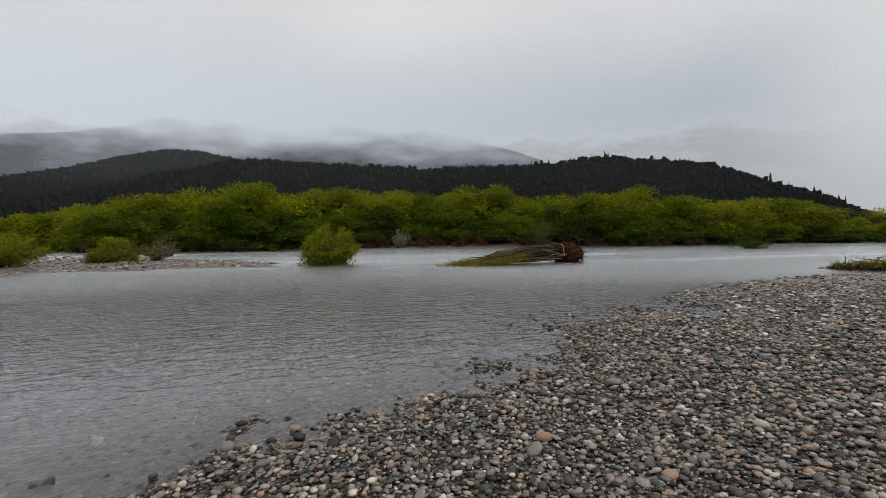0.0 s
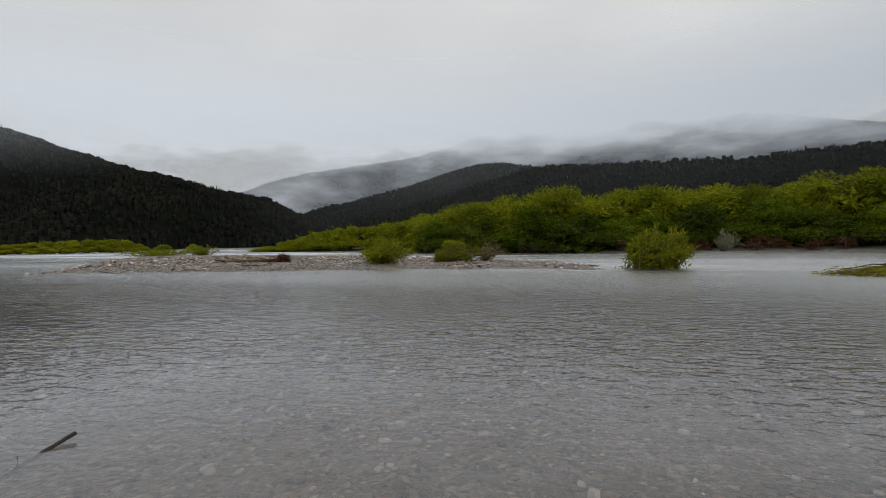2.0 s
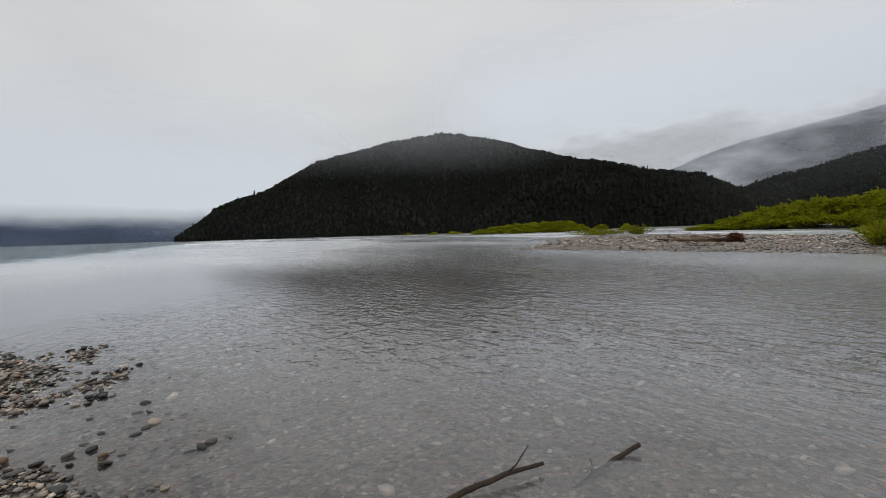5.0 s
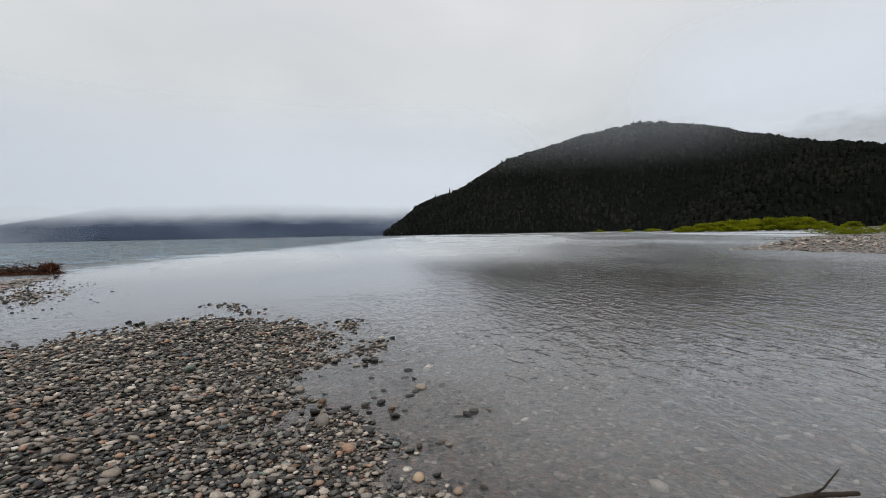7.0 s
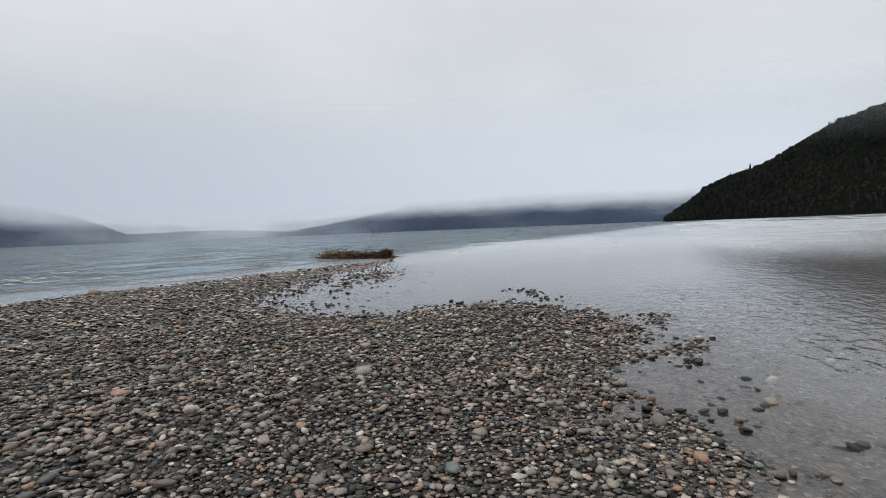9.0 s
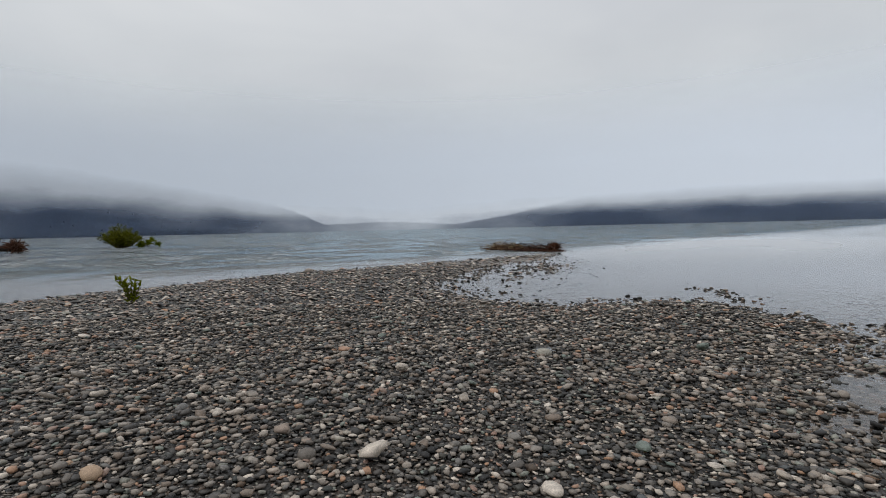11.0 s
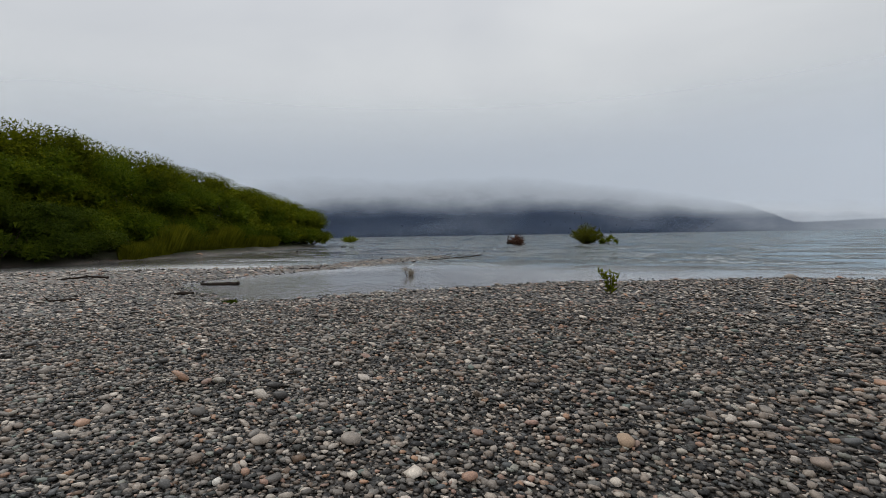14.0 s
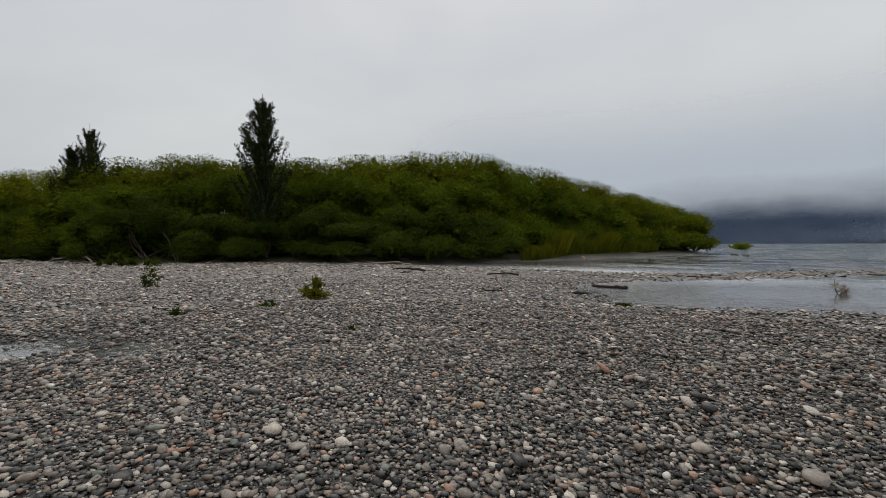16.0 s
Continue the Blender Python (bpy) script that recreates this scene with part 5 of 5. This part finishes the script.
def lying(seed, x, y, length, turn, r, label, mat=None, twigs=2, lift=0.0):
    w = radians(turn)
    ax, ay, bx, by = x - math.cos(w) * length / 2, y - math.sin(w) * length / 2, x + math.cos(w) * length / 2, y + math.sin(w) * length / 2
    return drift_branch(seed, (ax, ay, max(level(ax, ay), 0) + r * 0.7 + lift), (bx, by, max(level(bx, by), 0) + r * 0.7 + lift), r, r * 0.6, label, mat, twigs)


lying(421, 12.45, -10.95, 1.3, 30, 0.07, "dark waterlogged log at the head of the inlet")
lying(422, 10.6, -8.45, 0.5, 31, 0.07, "short dark piece of wood on the gravel")
lying(423, 13.1, -6.3, 1.2, 56, 0.05, "dark stick on the gravel")
lying(424, 12.0, -6.0, 0.9, 70, 0.045, "dark stick on the gravel")
lying(425, 24.0, -6.3, 2.3, 40, 0.07, "long dark branch on the gravel")
lying(426, 21.7, -5.7, 0.8, 77, 0.04, "dark stick on the gravel")
lying(427, 33.5, -6.5, 5.0, 80, 0.06, "crooked grey branch at the willows' foot", PALEWOOD)
lying(428, 38.5, 3.0, 4.5, 78, 0.09, "bleached log at the willows' foot", PALEWOOD, 1)
lying(429, 40.5, 8.5, 4.0, 65, 0.08, "bleached log at the willows' foot", PALEWOOD, 1)
lying(430, 46.0, 17.5, 6.0, 50, 0.08, "bleached log at the willows' foot", PALEWOOD, 1)
lying(431, 15.2, -18.0, 1.0, 44, 0.035, "dark stick on the gravel spit")
lying(432, 14.0, -24.5, 1.6, 34, 0.05, "dark stick on the gravel spit")
lying(433, -35.6, 21.4, 2.2, 59, 0.08, "short dark log on the gravel island")
lying(434, -8.0, -9.3, 0.9, 152, 0.02, "thin dark stick at the lagoon's edge")
lying(435, 19.0, -9.8, 1.5, 65, 0.05, "dark stick on the gravel")

# ---------------------------------------------------------------- stones


def path_distance(x, y):
    """Distance to the line that the shore walk follows."""
    ax, ay, bx, by = 0.0, 0.0, -3.5, 0.45
    f = np.clip(((x - ax) * (bx - ax) + (y - ay) * (by - ay)) / ((bx - ax) ** 2 + (by - ay) ** 2), 0, 1)
    return np.hypot(x - ax - f * (bx - ax), y - ay - f * (by - ay))


def stones(seed, step, r_from, r_to, size, form, deepest, label, spread, smooth, awash=False, mat=None, lift=0.0, sunk=False):
    """A layer of stones between two distances from the walk, shaken off an even grid."""
    rng = np.random.default_rng(seed)
    g = np.arange(-r_to - 6, r_to + 6, step)
    x, y = (v.ravel() for v in np.meshgrid(g - 1.7, g))
    x, y = x + rng.uniform(-0.5, 0.5, x.shape) * step, y + rng.uniform(-0.5, 0.5, y.shape) * step
    d = path_distance(x, y)
    keep = (d > r_from) & (d < r_to)
    x, y = x[keep], y[keep]
    z = lie(x, y)
    keep = (z > 0.004 - 0.02 * rng.uniform(0, 1, len(z))) | ((z > deepest) & (rng.uniform(0, 1, len(z)) < 0.2))
    if awash:
        keep = (z > deepest) & (z < 0.0) & (rng.uniform(0, 1, len(z)) < 0.42 + 3.0 * (z + 0.05))
    if sunk:
        keep = (z > deepest) & (z < -0.05) & (rng.uniform(0, 1, len(z)) < 0.45)
    keep &= rng.uniform(0, 1, len(z)) > 0.85 * puddled(x, y)
    keep &= (inside_by(EAST, x, y) < 0) & (inside_by(NORTH, x, y) < 0)
    x, y, z = x[keep], y[keep], z[keep]
    n = len(x)
    half = size * np.exp(rng.normal(0, spread, n).clip(-0.9, 0.7)) * 0.5
    flat = rng.uniform(0.24, 0.54, n)
    shape, faces = form
    # worn flat above and below, blunt at the rim
    shape = np.sign(shape) * np.abs(shape) ** np.array([0.92, 0.92, 0.80])
    local = shape[None] * (1 + rng.uniform(-0.23, 0.23, (n, len(shape), 1))) * np.stack([half * rng.uniform(1.0, 1.35, n), half * rng.uniform(0.76, 1.05, n), half * flat], 1)[:, None]
    # the current has laid them like tiles, most dipping one way
    w, tilt, way = rng.uniform(0, 6.3, n), rng.normal(0.12, 0.2, n), rng.normal(0.6, 0.8, n)
    c, s = np.cos(w)[:, None], np.sin(w)[:, None]
    lx, ly = local[..., 0] * c - local[..., 1] * s, local[..., 0] * s + local[..., 1] * c
    lz = local[..., 2] + tilt[:, None] * (lx * np.cos(way)[:, None] + ly * np.sin(way)[:, None])
    verts = np.stack([lx + x[:, None], ly + y[:, None], lz + (z + half * flat * (rng.uniform(0.2, 1.3, n) + 0.6 * awash + lift))[:, None]], -1).reshape(-1, 3)
    tri = (np.arange(n)[:, None, None] * len(shape) + faces).reshape(-1, 3)
    ob = new("pebbles", mesh_of("pebbles", verts, tri, mat or STONE_MAT, smooth))
    ob.parent = ground
    return tagged(ob, label, kind="stuff")


# the small dark layers paint the shade of the gaps between larger stones
stones(501, 0.058, -1, 4.8, 0.046, ball(4, 2), -0.002, "small wet pebbles darkened for the shade between stones", 0.40, True, mat=GAP_SHADE_WET_STONE)
stones(504, 0.044, -1, 4.6, 0.034, ball(5, 3), -0.02, "flat rounded wet grey, brown and rust pebbles", 0.42, True, lift=0.7)
stones(509, 0.42, 0.6, 9.0, 0.080, ball(7, 4), -0.02, "larger flat grey and tan stones on the gravel", 0.30, True, lift=0.9)
stones(502, 0.090, 4.8, 10.0, 0.056, ball(4, 2), -0.002, "small wet pebbles darkened for the shade between stones", 0.38, True, mat=GAP_SHADE_WET_STONE)
stones(505, 0.060, 4.6, 7.6, 0.047, ball(4, 3), -0.02, "flat rounded grey river stones", 0.42, True, lift=0.7)
stones(512, 0.068, 7.6, 10.5, 0.057, ball(4, 2), -0.02, "flat rounded grey river stones", 0.42, True, lift=0.7)
stones(503, 0.140, 10.0, 20.0, 0.080, ball(4, 2), -0.002, "small wet stones further off, darkened for the shade between stones", 0.38, False, mat=GAP_SHADE_WET_STONE)
stones(508, 0.126, 10.0, 20.0, 0.078, ball(4, 2), -0.02, "flat grey river stones further off", 0.38, False, lift=0.7)
stones(513, 0.50, 46.0, 90.0, 0.24, ball(4, 2), -0.002, "pale stones on the far end of the island", 0.36, False)
stones(506, 0.270, 20.0, 46.0, 0.135, ball(4, 2), -0.004, "pale grey stones on the far gravel", 0.36, False)
stones(507, 0.130, 2.0, 27.0, 0.052, ball(6, 3), -0.052, "dark wet stones that stand out of the shallows", 0.40, True, True, GAP_SHADE_WET_STONE)
stones(510, 0.120, 2.0, 8.5, 0.055, ball(5, 3), -0.45, "pale stones on the river bed under water", 0.45, True, mat=BED_STONE, sunk=True)

# single cobbles that stand out
rng = np.random.default_rng(511)
shape, tri = ball(8, 5)
forms = []
for k in range(6):
    bumpy = shape * (1 + rng.uniform(-0.10, 0.10, (len(shape), 1))) * np.array([1.0, rng.uniform(0.7, 0.9), rng.uniform(0.5, 0.72)])
    forms.append([mesh_of("pebble", bumpy, tri, mat, True) for mat in (STONE_MAT, RUST_STONE, CHALK_STONE)])
KNOWN = [(-1.85, -3.77, 0.16), (0.58, 3.78, 0.15), (2.37, 4.0, 0.15), (1.3, 3.16, 0.14), (-1.9, 3.62, 0.14), (-6.35, -1.14, 0.10), (-8.07, -1.76, 0.14), (-6.94, -2.22, 0.16),
         (-7.69, -2.95, 0.14), (-6.57, -6.02, 0.18), (-5.94, -5.06, 0.2), (-3.11, -3.52, 0.14), (-4.32, -6.92, 0.17), (-2.21, -4.79, 0.13), (1.84, -1.42, 0.13),
         (2.7, -1.56, 0.12), (-4.6, -18.9, 0.35), (1.4, -0.14, 0.13), (2.95, -1.35, 0.12)]
while len(KNOWN) < 298:
    w, r = rng.uniform(0, 6.3), rng.uniform(2.2, 8.5)
    x, y = -1.8 + r * math.cos(w) * 1.2, 0.2 + r * math.sin(w)
    if path_distance(x, y) > 2.0 and level(x, y) > -0.015:
        KNOWN.append((x, y, rng.uniform(0.05, 0.085)))
for k, (x, y, size) in enumerate(KNOWN):
    ob = new("pebble", forms[k % 6][1 if k in (0, 1, 3, 14) or k % 13 == 5 else 2 if k % 17 == 3 else 0])
    ob.parent = ground
    half = size / 2
    ob.matrix_basis = pose(x, y, level(x, y) + half * 0.38, rng.normal(0, 6), rng.normal(0, 6), rng.uniform(0, 360)) @ Matrix.Diagonal((half * 0.95, half * 0.95, half * 0.95, 1))
